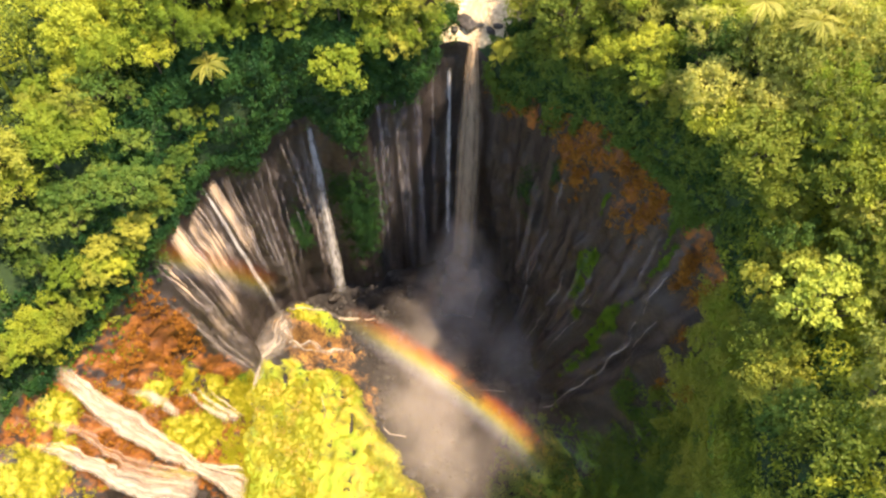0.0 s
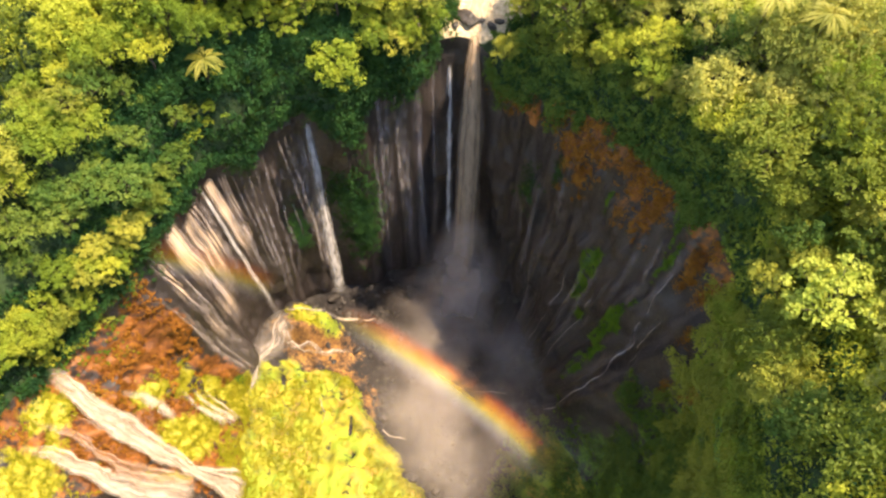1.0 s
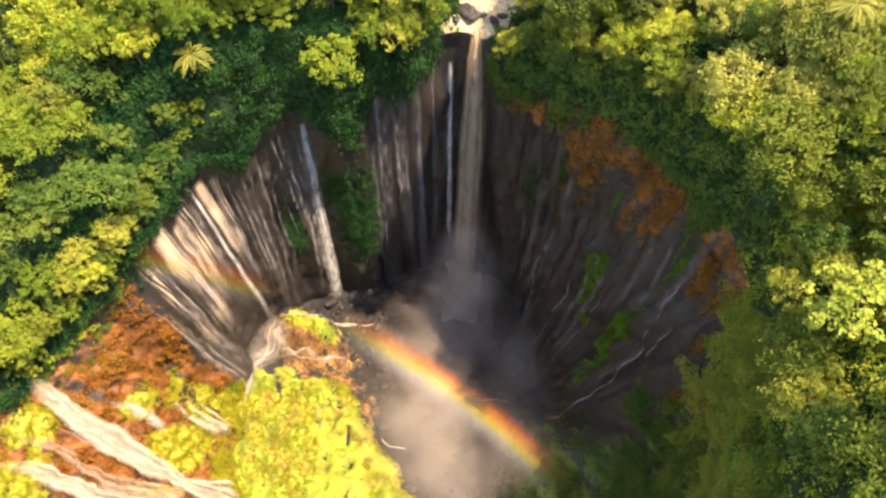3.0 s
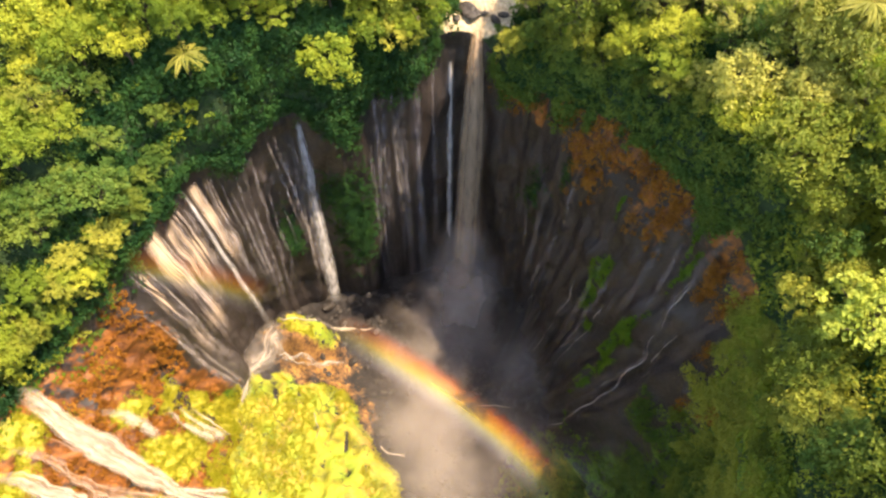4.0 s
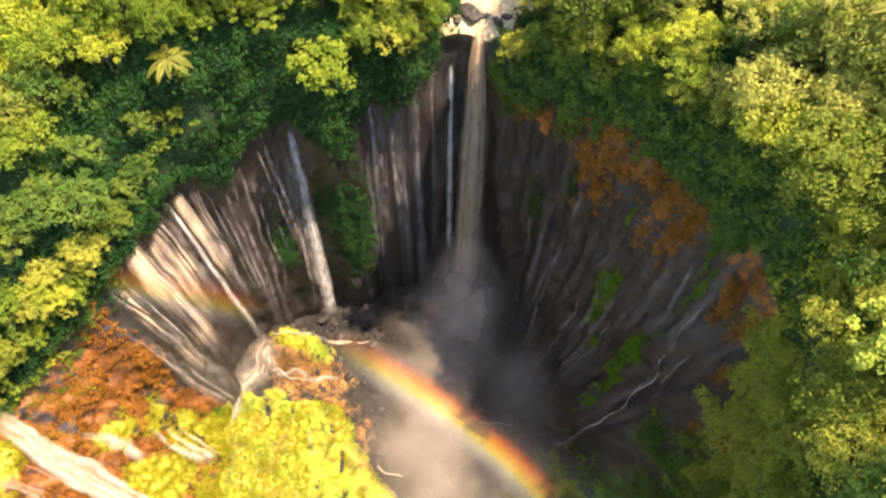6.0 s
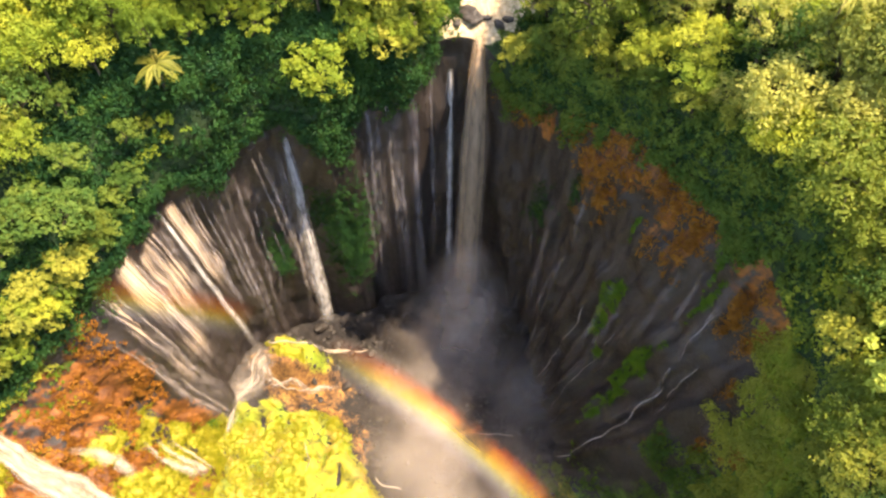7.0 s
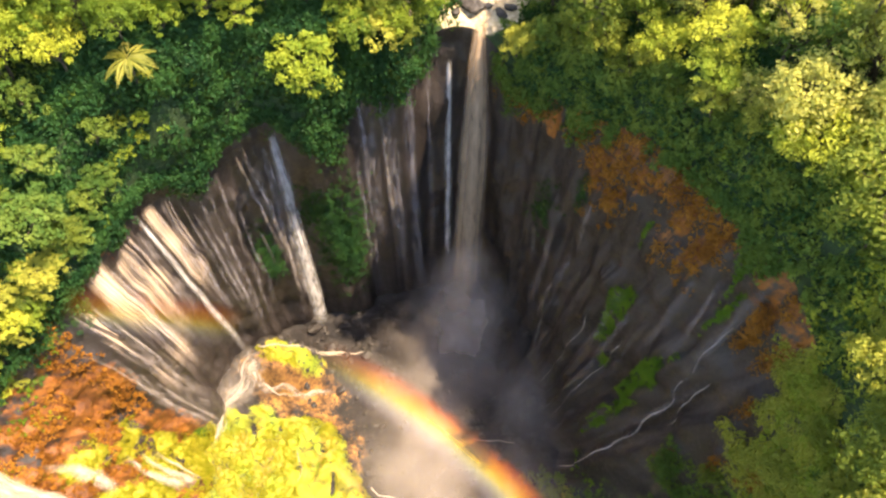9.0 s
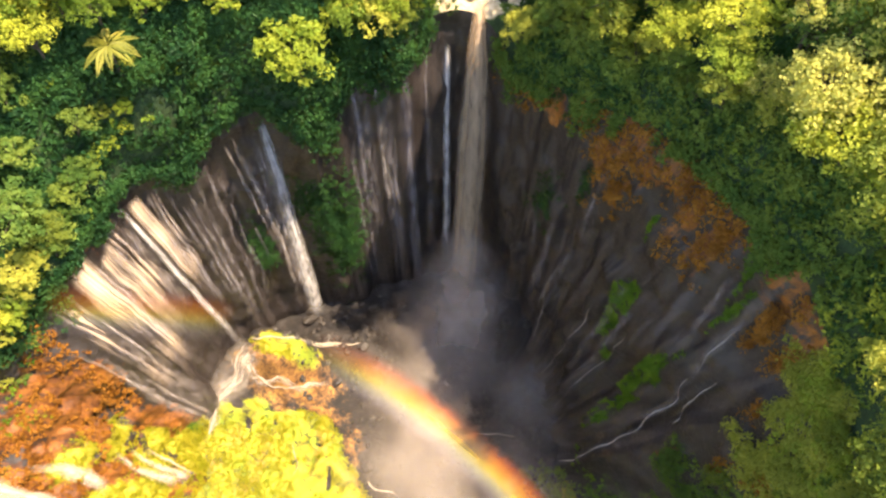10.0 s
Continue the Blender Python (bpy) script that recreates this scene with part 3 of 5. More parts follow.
def build_floor():
    phi = np.linspace(0, 360, 360, endpoint=False)[None, :]
    s = (np.linspace(0, 1, 110)[:, None]) ** 0.8
    rb = ring(1, phi)
    r = s * rb
    x, y = CX + r * np.cos(np.radians(phi)), CY + r * np.sin(np.radians(phi))
    z = floor_z(x, y)
    fx, fy, fz = wall_at(phi, 0.0)
    z[-1] = fz[0] if fz.ndim > 1 else fz
    moss = np.maximum.reduce([1.1 * np.clip(bank(x, y) * 1.3, 0, 1) * np.clip((98 + 3.5 * wobble(x / 5, y / 5, 0, 191, 2) - y) / 7, 0.25, 1.0), 1.2 * bump(x, y, -38, 108, 8, 5), 0.9 * np.clip(bump(x, y, 34, 64, 18, 14) * 1.4, 0, 1)]) * np.clip((y - 30) / 12, 0, 1)
    # dark wet bed shows in the clefts, standing in for their missing shade
    cleft_shade = (0.75 + 1.1 * wobble(x / 1.5, y / 1.5, 0, 211, 3)) * np.minimum(sum(bump(x, y, x0, y0, 1.15 * sx, 1.15 * sy) for x0, y0, sx, sy in CREVICES), 1)
    moss = moss - 0.9 * cleft_shade
    rust = np.maximum.reduce([1.0 * bump(x, y, -38, 103, 16, 10), 0.9 * bump(x, y, -34, 95, 14, 5), 0.8 * bump(x, y, -22, 88, 4, 9), 0.7 * bump(x, y, -56, 84, 5, 9)])
    me = mesh_from("basin_floor", np.stack([x, y, z], -1).reshape(-1, 3), grid_faces(110, 360, True), FLOOR, True, {"rust": rust - 0.5 * cleft_shade, "moss": moss})
    return tagged(new("basin_floor", me), "wet stony basin floor with bright grassy mound", "ground", kind="structure")


def build_land():
    phi = np.linspace(0, 360, 540, endpoint=False)[None, :]
    d = np.concatenate([np.linspace(0, 40, 40), 40 + 160 * np.linspace(0.02, 1, 40) ** 1.3, 200 + 2800 * np.linspace(0.03, 1, 24) ** 2])[:, None]
    r = ring(3, phi) + d
    x, y = CX + r * np.cos(np.radians(phi)), CY + r * np.sin(np.radians(phi))
    sand = np.clip((11 - np.abs(x - 9 - (y - 141) * 0.12)) / 4, 0, 1) * np.clip((y - 139) / 2, 0, 1)
    me = mesh_from("ground", np.stack([x, y, land_z(x, y)], -1).reshape(-1, 3), grid_faces(len(d), 540, True), SOIL, True, {"sand": sand})
    return tagged(new("ground", me), "dark green forest ground round the gorge", "ground", kind="structure")


build_cliff()
build_floor()
build_land()


# ---- trees ----
def crown_leaves(kind, rng):
    """Leaf points, normals and sizes of one crown, with its foot at the origin, and its limbs."""
    tall, wide, lobes, per, leaf = {
        "broad": (15, 5.4, 78, 46, 0.56), "round": (12, 3.9, 50, 46, 0.55), "airy": (17, 4.6, 54, 40, 0.50),
        "tall": (20, 4.3, 64, 42, 0.55), "small": (8, 2.8, 28, 46, 0.48)}[kind]
    pts, nrm, limbs = [], [], []
    top = tall * 0.72
    trunk = [np.array([0, 0, -2.0]), np.array([rng.normal() * 0.3, rng.normal() * 0.3, tall * 0.3]), np.array([rng.normal() * 0.6, rng.normal() * 0.6, top])]
    limbs.append(tube(trunk, [0.045 * wide + 0.12, 0.035 * wide + 0.10, 0.02 * wide + 0.04], 7))
    for i in range(lobes):
        t = (i + 0.5) / lobes
        a = i * 2.399 + rng.normal() * 0.4
        h = 1 - t * 0.95 if kind != "tall" else 1 - t * 1.5
        rad = wide * math.sqrt(max(0.03, 1 - max(h, -0.3) ** 2 * 0.9)) * rng.uniform(0.50, 1.18)
        c = np.array([rad * math.cos(a), rad * math.sin(a), top + h * tall * 0.26 + rng.normal() * 1.1])
        size = rng.uniform(0.11, 0.29) * wide * (0.8 if kind == "airy" else 1.0)
        d = unit(rng.normal(size=(per, 3)) + np.array([0, 0, 0.55]))
        lump = 1 + 0.30 * rng.normal(size=(per, 1))
        pts.append(c + d * np.array([size, size, size * 0.72]) * lump)
        nrm.append(unit(d + np.array([0, 0, 0.5])))
        if i % 3 == 0:
            start = trunk[1] + (trunk[2] - trunk[1]) * rng.uniform(0.2, 0.9)
            limbs.append(tube([start, (start + c) / 2 + np.array([0, 0, -0.3]), c], [0.10 + 0.012 * wide, 0.08, 0.03], 5))
    pts, nrm = np.concatenate(pts), np.concatenate(nrm)
    return pts, nrm, (0.5 + 1.0 * rng.random(len(pts)) ** 1.6) * leaf, joined(limbs)


def build_tree(kind, seed, label, leaf_mat):
    rng = np.random.default_rng(seed)
    pts, nrm, size, (lv, lf) = crown_leaves(kind, rng)
    root = tagged(new("tree"), label, "tree", "trees round the gorge")
    part("trunk", mesh_from("trunk", lv, lf, BARK), root)
    part("crown", leaf_mesh("crown", pts, nrm, size, leaf_mat, rng), root)
    return root


def build_palm(seed, name="palm_tree", label="tall palm with drooping feathered fronds", fronds=17, reach=4.2, tall=20.5, group="palms on the hillside"):
    """Palm or tree fern: a slim trunk and a star of feathered fronds."""
    rng = np.random.default_rng(seed)
    root = tagged(new(name), label, "palm" if name == "palm_tree" else "tree fern", group)
    v, f = tube([(0, 0, -2), (0.25, 0.1, tall * 0.5), (0.1, 0.3, tall)], [0.28, 0.2, 0.16], 7)
    part("trunk", mesh_from("trunk", v, f, BARK), root)
    for i in range(fronds):
        a = i * 2.399 + rng.normal() * 0.2
        up = rng.uniform(0.1, 0.85)
        verts, faces = [], []
        n = 22
        for k in range(n):
            t = (k + 0.5) / n
            p = np.array([math.cos(a), math.sin(a), 0]) * reach * t * (1.05 - 0.25 * up) + np.array([0.1, 0.3, tall + reach * (up * t - (0.55 + 0.5 * up) * t * t)])
            side = np.array([-math.sin(a), math.cos(a), 0])
            w = reach * 0.15 * math.sin(math.pi * min(1, 0.15 + 0.85 * t)) + 0.05
            out = np.array([math.cos(a), math.sin(a), -0.25]) * reach * 0.055
            for sgn in (-1, 1):
                b = len(verts)
                verts += [p, p + sgn * side * w * 0.6 + out * 1.0 + np.array([0, 0, 0.05]), p + sgn * side * w + out * 2.2 + np.array([0, 0, -0.35 * w]), p + sgn * side * w * 0.5 + out * 2.0]
                faces.append((b, b + 1, b + 2, b + 3))
        part("frond", mesh_from("frond", np.array(verts), np.array(faces), LEAF_PALM, False), root)
    return root


def noisy(x, y, seed):
    return float(wobble(x / 23, y / 23, 0, seed, 2))


def baked(root, m, at):
    """Crown and trunk of a tree at the pose m as vertices and triangles, to be joined."""
    pieces = []
    for o in root.children:
        n = len(o.data.vertices)
        co = np.empty(n * 3, np.float32)
        o.data.vertices.foreach_get("co", co)
        co = co.reshape(-1, 3) @ np.array(m.to_3x3()).T + np.array(m.translation)
        k = len(o.data.polygons[0].vertices)
        f = np.empty(len(o.data.loops), np.int32)
        o.data.loops.foreach_get("vertex_index", f)
        f = f.reshape(-1, k)
        if k == 3:
            f = f.reshape(-1, 2, 3)[::5].reshape(-1, 3)
        pieces.append((co, f if k == 3 else np.concatenate([f[:, :3], f[:, [0, 2, 3]]])))
    return pieces


def plant_trees():
    models = [build_tree(k, 100 + i, lab, mat) for i, (k, lab, mat) in enumerate([
        ("broad", "broad leafy rainforest tree with lumpy yellow-green crown", LEAF_SUN), ("broad", "spreading rainforest tree with dense green crown", LEAF_TREE),
        ("round", "round-crowned leafy tree in sunlit yellow-green", LEAF_SUN), ("round", "dense round leafy tree on the rim slope", LEAF_TREE),
        ("airy", "open-crowned tree with scattered olive leaf clumps", LEAF_DRY), ("airy", "slender tree with loose yellow-green clumps", LEAF_TREE),
        ("tall", "tall tree with a deep leafy crown", LEAF_TREE), ("broad", "broad olive-green tree with paler leaf clumps", LEAF_DRY),
        ("small", "small leafy tree near the cliff edge", LEAF_TREE), ("small", "low bushy tree with fresh yellow-green leaves", LEAF_SUN),
        # round and small models again in darker bush leaves, shade put into their colour
        ("round", "dense tree on the slope in shade-darkened green", LEAF_BUSH), ("small", "small tree among creepers in shade-darkened green", LEAF_BUSH), ("tall", "tall sunlit tree with a yellow-green crown", LEAF_SUN), ("round", "round-crowned tree with pale lime leaves on the shoulder", LEAF_LIME)])]
    west, east, low = [0, 1, 0, 2, 3, 5, 2, 0], [7, 1, 4, 7, 3, 5, 6, 2], [8, 8, 9]
    rng = np.random.default_rng(7)
    used, far = set(), []
    # among these, tall trees beside the river are added to shade wall and basin
    places = [(-25, 124.5, 2, 1.35, 20, 4.0), (-4, 144.5, 6, 1.2, 2), (-9, 143, 6, 1.1, 2), (-1.5, 150, 6, 1.3, 0), (-7, 149, 6, 1.3, 0), (-14, 142, 1, 1.1, 4), (-8.5, 140.5, 2, 0.7, 14), (-16, 140.0, 9, 1.0, 12), (-20.5, 138.5, 2, 0.7, 12), (60, 101, 7, 1.1, 6), (61, 107, 4, 1.0, 4), (65, 97, 2, 1.1, 4), (67, 105, 7, 1.2, 4), (45, 104.5, 4, 0.6, 10), (48, 100, 10, 0.6, 10), (39, 117, 9, 0.7, 10), (61.6, 58.5, 13, 1.55, 12), (60, 80, 1, 1.0, 12), (64, 88, 4, 0.9, 8), (58, 86, 3, 1.0, 14), (68, 78, 1, 1.2, 4), (70, 72.5, 3, 1.2, 4), (67, 83, 5, 1.1, 4), (73, 77, 0, 1.2, 2), (68.5, 67, 10, 1.1, 6), (72, 60, 5, 1.1, 6), (62, 73, 10, 1.0, 14), (28, 134, 6, 1.3, 10), (33, 131, 6, 1.25, 6), (24, 136, 10, 0.9, 14), (20, 140, 1, 0.9, 8), (-47.5, 115.5, 8, 0.45, 20), (-49.5, 113, 9, 0.45, 20), (-53, 111.5, 8, 0.5, 18), (-55, 108.5, 9, 0.5, 16), (-57.5, 105, 11, 0.65, 16), (-60, 100.5, 11, 0.6, 14), (-62, 95, 11, 0.7, 12), (-54.5, 118.0, 0, 0.8, 10), (-60, 116, 2, 0.9, 8), (-47.5, 121.5, 2, 0.7, 10), (-42.5, 125.5, 9, 0.9, 10), (-66, 113, 0, 0.9, 8), (-35, 130, 9, 0.8, 10), (-63, 108, 11, 0.9, 10), (-37, 134, 0, 0.8, 6), (62, 96, 7, 1.1, 5), (66, 92, 0, 1.0, 4), (69, 98, 4, 1.1, 3)]
    # crowns that stand out in sunlit tones along both rims, and tall trees behind the northern one, added to shade the
    # wall
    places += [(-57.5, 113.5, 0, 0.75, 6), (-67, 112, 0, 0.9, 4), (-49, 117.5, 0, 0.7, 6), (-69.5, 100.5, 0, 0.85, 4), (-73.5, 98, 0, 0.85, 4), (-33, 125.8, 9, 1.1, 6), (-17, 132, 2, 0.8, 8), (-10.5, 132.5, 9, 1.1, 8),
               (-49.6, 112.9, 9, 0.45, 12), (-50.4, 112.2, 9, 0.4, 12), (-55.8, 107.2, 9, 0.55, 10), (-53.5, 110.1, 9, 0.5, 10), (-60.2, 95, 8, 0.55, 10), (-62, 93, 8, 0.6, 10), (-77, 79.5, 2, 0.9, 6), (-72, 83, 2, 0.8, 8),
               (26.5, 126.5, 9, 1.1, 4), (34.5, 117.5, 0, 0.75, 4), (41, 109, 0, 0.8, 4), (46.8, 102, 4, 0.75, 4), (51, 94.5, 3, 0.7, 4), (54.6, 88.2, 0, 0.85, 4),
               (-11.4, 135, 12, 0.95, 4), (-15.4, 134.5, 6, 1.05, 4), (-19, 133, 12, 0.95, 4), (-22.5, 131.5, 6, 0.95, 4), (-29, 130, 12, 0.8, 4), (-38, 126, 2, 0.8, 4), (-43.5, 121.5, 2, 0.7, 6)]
    # small trees that reach down onto the sunlit slope
    places += [(-78, 75, 9, 0.6, 16, -23.5), (-74.4, 79.4, 8, 0.55, 16, -22.5), (-81, 71, 9, 0.6, 14, -22.7), (-72.6, 81.9, 11, 0.6, 14, -18), (-83, 68, 2, 0.5, 12, -21.6), (-68.2, 85.5, 11, 0.6, 14, -17.5), (-72.2, 80.5, 11, 0.45, 14, -24.8), (-76.2, 77.4, 9, 0.5, 14, -22.5), (-79.6, 73, 8, 0.5, 14, -23)]
    for j in range(9):
        a = radians(183 + 1.6 * j)
        r = float(ring(3, math.degrees(a))) + rng.uniform(0.2, 1.5)
        places.append((CX + r * math.cos(a), CY + r * math.sin(a), (9, 2, 8)[j % 3], rng.uniform(0.5, 0.75), rng.uniform(20, 35)))
    step = 5.8
    for ix in range(-23, 24):
        for iy in range(-6, 22):
            x, y = ix * step + rng.uniform(-2.5, 2.5), 50 + iy * step + rng.uniform(-2.5, 2.5)
            size, pick, keep = rng.uniform(0.7, 1.3), rng.random(), rng.random()
            phi, r = (float(v) for v in polar(x, y))
            d = r - float(ring(3, phi))
            bare = 112 < phi < 172
            if d < (12.5 if 146 < phi < 168 else 5.5 if bare else 3.0 if 8 < phi < 74 else 2.5 if -24 < phi < 9 else 0.3) or d > 58 or abs(x - 9 - (y - 141) * 0.12) < 9.5 and y > 120 or keep > 0.92:
                continue
            if 190 < phi % 360 < 218 and d < 6 + 5 * noisy(x, y, 57) or math.hypot(x + 24, y - 124) < 5 or math.hypot(x - 61, y - 57) < 8.5:
                continue
            # darker-leaved trees stand in for shade on the western slope
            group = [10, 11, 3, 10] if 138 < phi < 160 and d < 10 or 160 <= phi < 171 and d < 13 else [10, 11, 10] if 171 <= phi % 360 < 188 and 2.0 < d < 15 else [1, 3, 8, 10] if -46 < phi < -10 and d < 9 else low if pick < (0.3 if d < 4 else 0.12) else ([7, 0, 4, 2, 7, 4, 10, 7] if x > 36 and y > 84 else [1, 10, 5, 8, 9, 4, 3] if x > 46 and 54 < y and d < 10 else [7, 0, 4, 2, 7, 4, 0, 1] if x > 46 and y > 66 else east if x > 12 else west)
            places.append((x, y, group[int(pick * 997) % len(group)], size, (10 if bare or 8 < phi < 74 else 24) if d < 6 else 4))
    # trees rooted on the steep band behind the rim, leaning out over the drop
    for a0, a1, count, share in ((-64, -20, 11, (0.25, 0.75)), (-20, 12, 10, (0.5, 0.85)), (88, 112, 6, (0.5, 0.8)), (160, 196, 18, (0.05, 0.35)), (176, 200, 14, (0.1, 0.6)), (13, 75, 16, (0.2, 0.8))):
        for j in range(count):
            phi = a0 + (a1 - a0) * (j + rng.random()) / count
            up = rng.uniform(*share)
            r = float(ring(3, phi)) + 0.4 - 2.2 * math.log(1 - up) * (1.0 if phi < 150 else 1.6)
            group = [8, 3, 10, 1] if phi < -20 else [8, 1, 3, 8, 10] if phi < 12 else [11, 3, 8, 10] if phi < 76 else [2, 9, 8] if phi < 150 else [11, 8, 11] if phi < 173 else [9, 8, 11, 3]
            places.append((CX + r * math.cos(radians(phi)), CY + r * math.sin(radians(phi)), group[int(rng.random() * len(group))], rng.uniform(0.65, 1.0), rng.uniform(26, 46) if phi < -20 or 80 < phi < 150 else rng.uniform(5, 20)))
    for j in range(34):
        phi, v = -21 - 30 * (j + rng.random()) / 34, rng.uniform(0.35, 0.97)
        x, y, z = (float(c) for c in wall_at(phi, v))
        places.append((x + 3 * math.cos(radians(phi)), y + 3 * math.sin(radians(phi)), [(10, 1, 11, 3, 10), (1, 3, 8, 3, 10)][v > 0.7][j % 5], rng.uniform(0.5, 0.75), rng.uniform(22, 36), z))
    for j in range(14):
        phi, v = -14 - 20 * (j + rng.random()) / 14, rng.uniform(0.86, 1.0)
        x, y, z = (float(c) for c in wall_at(phi, v))
        places.append((x + 3 * math.cos(radians(phi)), y + 3 * math.sin(radians(phi)), [8, 3, 11, 1, 8][j % 5], rng.uniform(0.45, 0.7), rng.uniform(20, 32), z))
    for x, y, k, size, lean, *height in places:
        phi, r = (float(v) for v in polar(x, y))
        ang, d = radians(phi), r - float(ring(3, phi))
        stretch = size * (0.9 + 0.25 * noisy(x, y, 51)) * (0.85 if d < 7 else 1.0)
        m = pose(x, y, (height or [float(land_z(x, y))])[0] - 0.6, lean * math.sin(ang), -lean * math.cos(ang), 0) @ pose(0, 0, 0, 0, 0, rng.uniform(0, 360))
        if d > 28 or y < 38:
            far.append((k, m @ Matrix.Diagonal((size, size, stretch, 1))))
            continue
        if k in used:
            t = copy_thing(models[k], m)
        else:
            t = models[k]
            t.matrix_basis = m
            used.add(k)
        t.scale = (size, size, stretch)
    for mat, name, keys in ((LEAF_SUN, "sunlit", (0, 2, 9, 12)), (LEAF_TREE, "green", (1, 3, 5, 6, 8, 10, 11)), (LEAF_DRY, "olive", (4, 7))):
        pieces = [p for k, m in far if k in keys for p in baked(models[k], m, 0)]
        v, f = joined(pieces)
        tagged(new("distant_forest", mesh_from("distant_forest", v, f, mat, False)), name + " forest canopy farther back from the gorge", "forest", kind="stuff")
    # palms on the eastern hillside and tree ferns on the western rim
    palm = build_palm(3)
    spots = [(59.7, 98.1), (51.8, 101.5), (66.3, 101.2), (78, 96)]
    for i, (x, y) in enumerate(spots):
        m = pose(x, y, float(land_z(x, y)), 4, 3, 70 * i)
        if i:
            copy_thing(palm, m)
        else:
            palm.matrix_basis = m
    fern = build_palm(4, "tree_fern", "tree fern with broad feathery fronds above the rim", 16, 4.4, 8.0, "tree ferns on the rim")
    spots = [(-48.0, 114.5)]
    for i, (x, y) in enumerate(spots):
        m = pose(x, y, float(land_z(x, y)), 6, 4, 50 * i)
        if i:
            copy_thing(fern, m)
        else:
            fern.matrix_basis = m


def tufts(name, label, centres, outward, radius, per, leaf, mat, seed, category="undergrowth", up=0.3):
    """Many small plants as one mesh of leaf blades."""
    rng = np.random.default_rng(seed)
    n = len(centres)
    d = unit(rng.normal(size=(n, per, 3)) + outward[:, None, :] * 0.9)
    pts = centres[:, None, :] + d * (np.asarray(radius) * rng.uniform(0.35, 1.45, n))[:, None, None] * rng.uniform(0.5, 1.15, (n, per, 1))
    nrm = unit(d + outward[:, None, :] * 0.5 + np.array([0, 0, up]))
    me = leaf_mesh(name, pts.reshape(-1, 3), nrm.reshape(-1, 3), (leaf * (0.5 + 1.0 * rng.random((n, per)) ** 1.5)).ravel(), mat, rng)
    return tagged(new(name, me), label, category, kind="stuff")


def plant_undergrowth():
    rng = np.random.default_rng(21)
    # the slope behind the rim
    for name, label, n, d1, power, rad, seed, mat in (("undergrowth", "dense green shrubs on the forest floor", 3000, 45, 1.2, 1.8, 22, LEAF_BUSH), ("slope_shrubs", "steep slope thickly grown with creepers in shade-darkened green", 4800, 9, 1.0, 1.4, 24, LEAF_SHADE_CREEPER),
                                                      ("slope_creepers", "creepers matting the western slope, shade painted in as dark teal", 3000, 12, 1.0, 1.5, 26, LEAF_SHADE_CREEPER), ("slope_bushes", "mid-green vines draped on the eastern slope", 3000, 5, 1.0, 1.0, 27, LEAF_BUSH),
                                                      ("shoulder_bushes", "mid-green bushes crowding the steep eastern shoulder", 1800, 16, 1.0, 1.5, 28, LEAF_SUN), ("sunny_shrubs", "scattered bright shrubs on the rim slope", 200, 12, 1.0, 1.1, 25, LEAF_SUN)):
        phi = rng.uniform(*{"slope_creepers": (98, 172), "slope_bushes": (-20, 74), "shoulder_bushes": (-62, -8)}.get(name, (-70, 226)), n)
        d = rng.uniform(0, 1, n) ** power * d1 + (9 if name == "undergrowth" else 0)
        a = np.radians(phi)
        r = ring(3, phi) + d
        x, y = CX + r * np.cos(a), CY + r * np.sin(a)
        ok = (np.abs(x - 9 - (y - 141) * 0.12) > 6.5) | (y < 130)
        x, y, a = x[ok], y[ok], a[ok]
        c = np.stack([x, y, land_z(x, y) + 0.5], -1)
        steep = mat is LEAF_SHADE_CREEPER
        out = unit(np.stack([-np.cos(a) * 0.8, -np.sin(a) * 0.8, np.full(len(a), 0.05 if steep else 0.6)], -1))
        c = c + out * (1.9 * wobble(x / 5, y / 5, c[:, 2] / 5, 121, 3))[:, None]
        tufts(name, label, c, out, rad, 26, 0.72, mat, seed, up=0.05 if steep else 0.3)
    # the fringe that hangs over the cliff's edge
    n = 3700
    phi = rng.uniform(-45, 200, n)
    depth = 0.02 + 0.045 * np.clip(wobble(phi / 7, 0, 0, 61, 2) + 0.5, 0, 2) + 0.03 * ((phi > 95) & (phi < 128)) + 0.10 * np.exp(-((phi + 32) / 12) ** 2) - 0.01 * ((phi > -14) & (phi < 58))
    depth = np.maximum(depth, 0.012)
    v = 1.0 - np.abs(rng.normal(size=n)) * depth * 0.7
    ok = (np.abs(phi - 82) > 7) & (v > 0.4) & ~((phi > -14) & (phi < 60) & (wobble(phi / 2.2, 0, 0, 197, 2) < 0.08))
    phi, v = phi[ok], v[ok]
    x, y, z = wall_at(phi, v)
    a = np.radians(phi)
    inward = np.stack([-np.cos(a), -np.sin(a), np.full(len(a), 0.35)], -1)
    c = np.stack([x, y, z], -1) + inward * rng.uniform(0, 1.2, (len(a), 1))
    for side, leaf, label in ((phi > 75, LEAF_SHADE_CREEPER, "creepers and shrubs hanging over the cliff edge in shade-darkened green"), ((phi <= 75) & (phi > -6), LEAF_BUSH, "green creepers spilling over the eastern cliff edge"), (phi <= -6, LEAF_SUN, "fresh green creepers spilling over the steep shoulder")):
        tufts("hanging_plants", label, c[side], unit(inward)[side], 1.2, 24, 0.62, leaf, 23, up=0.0)


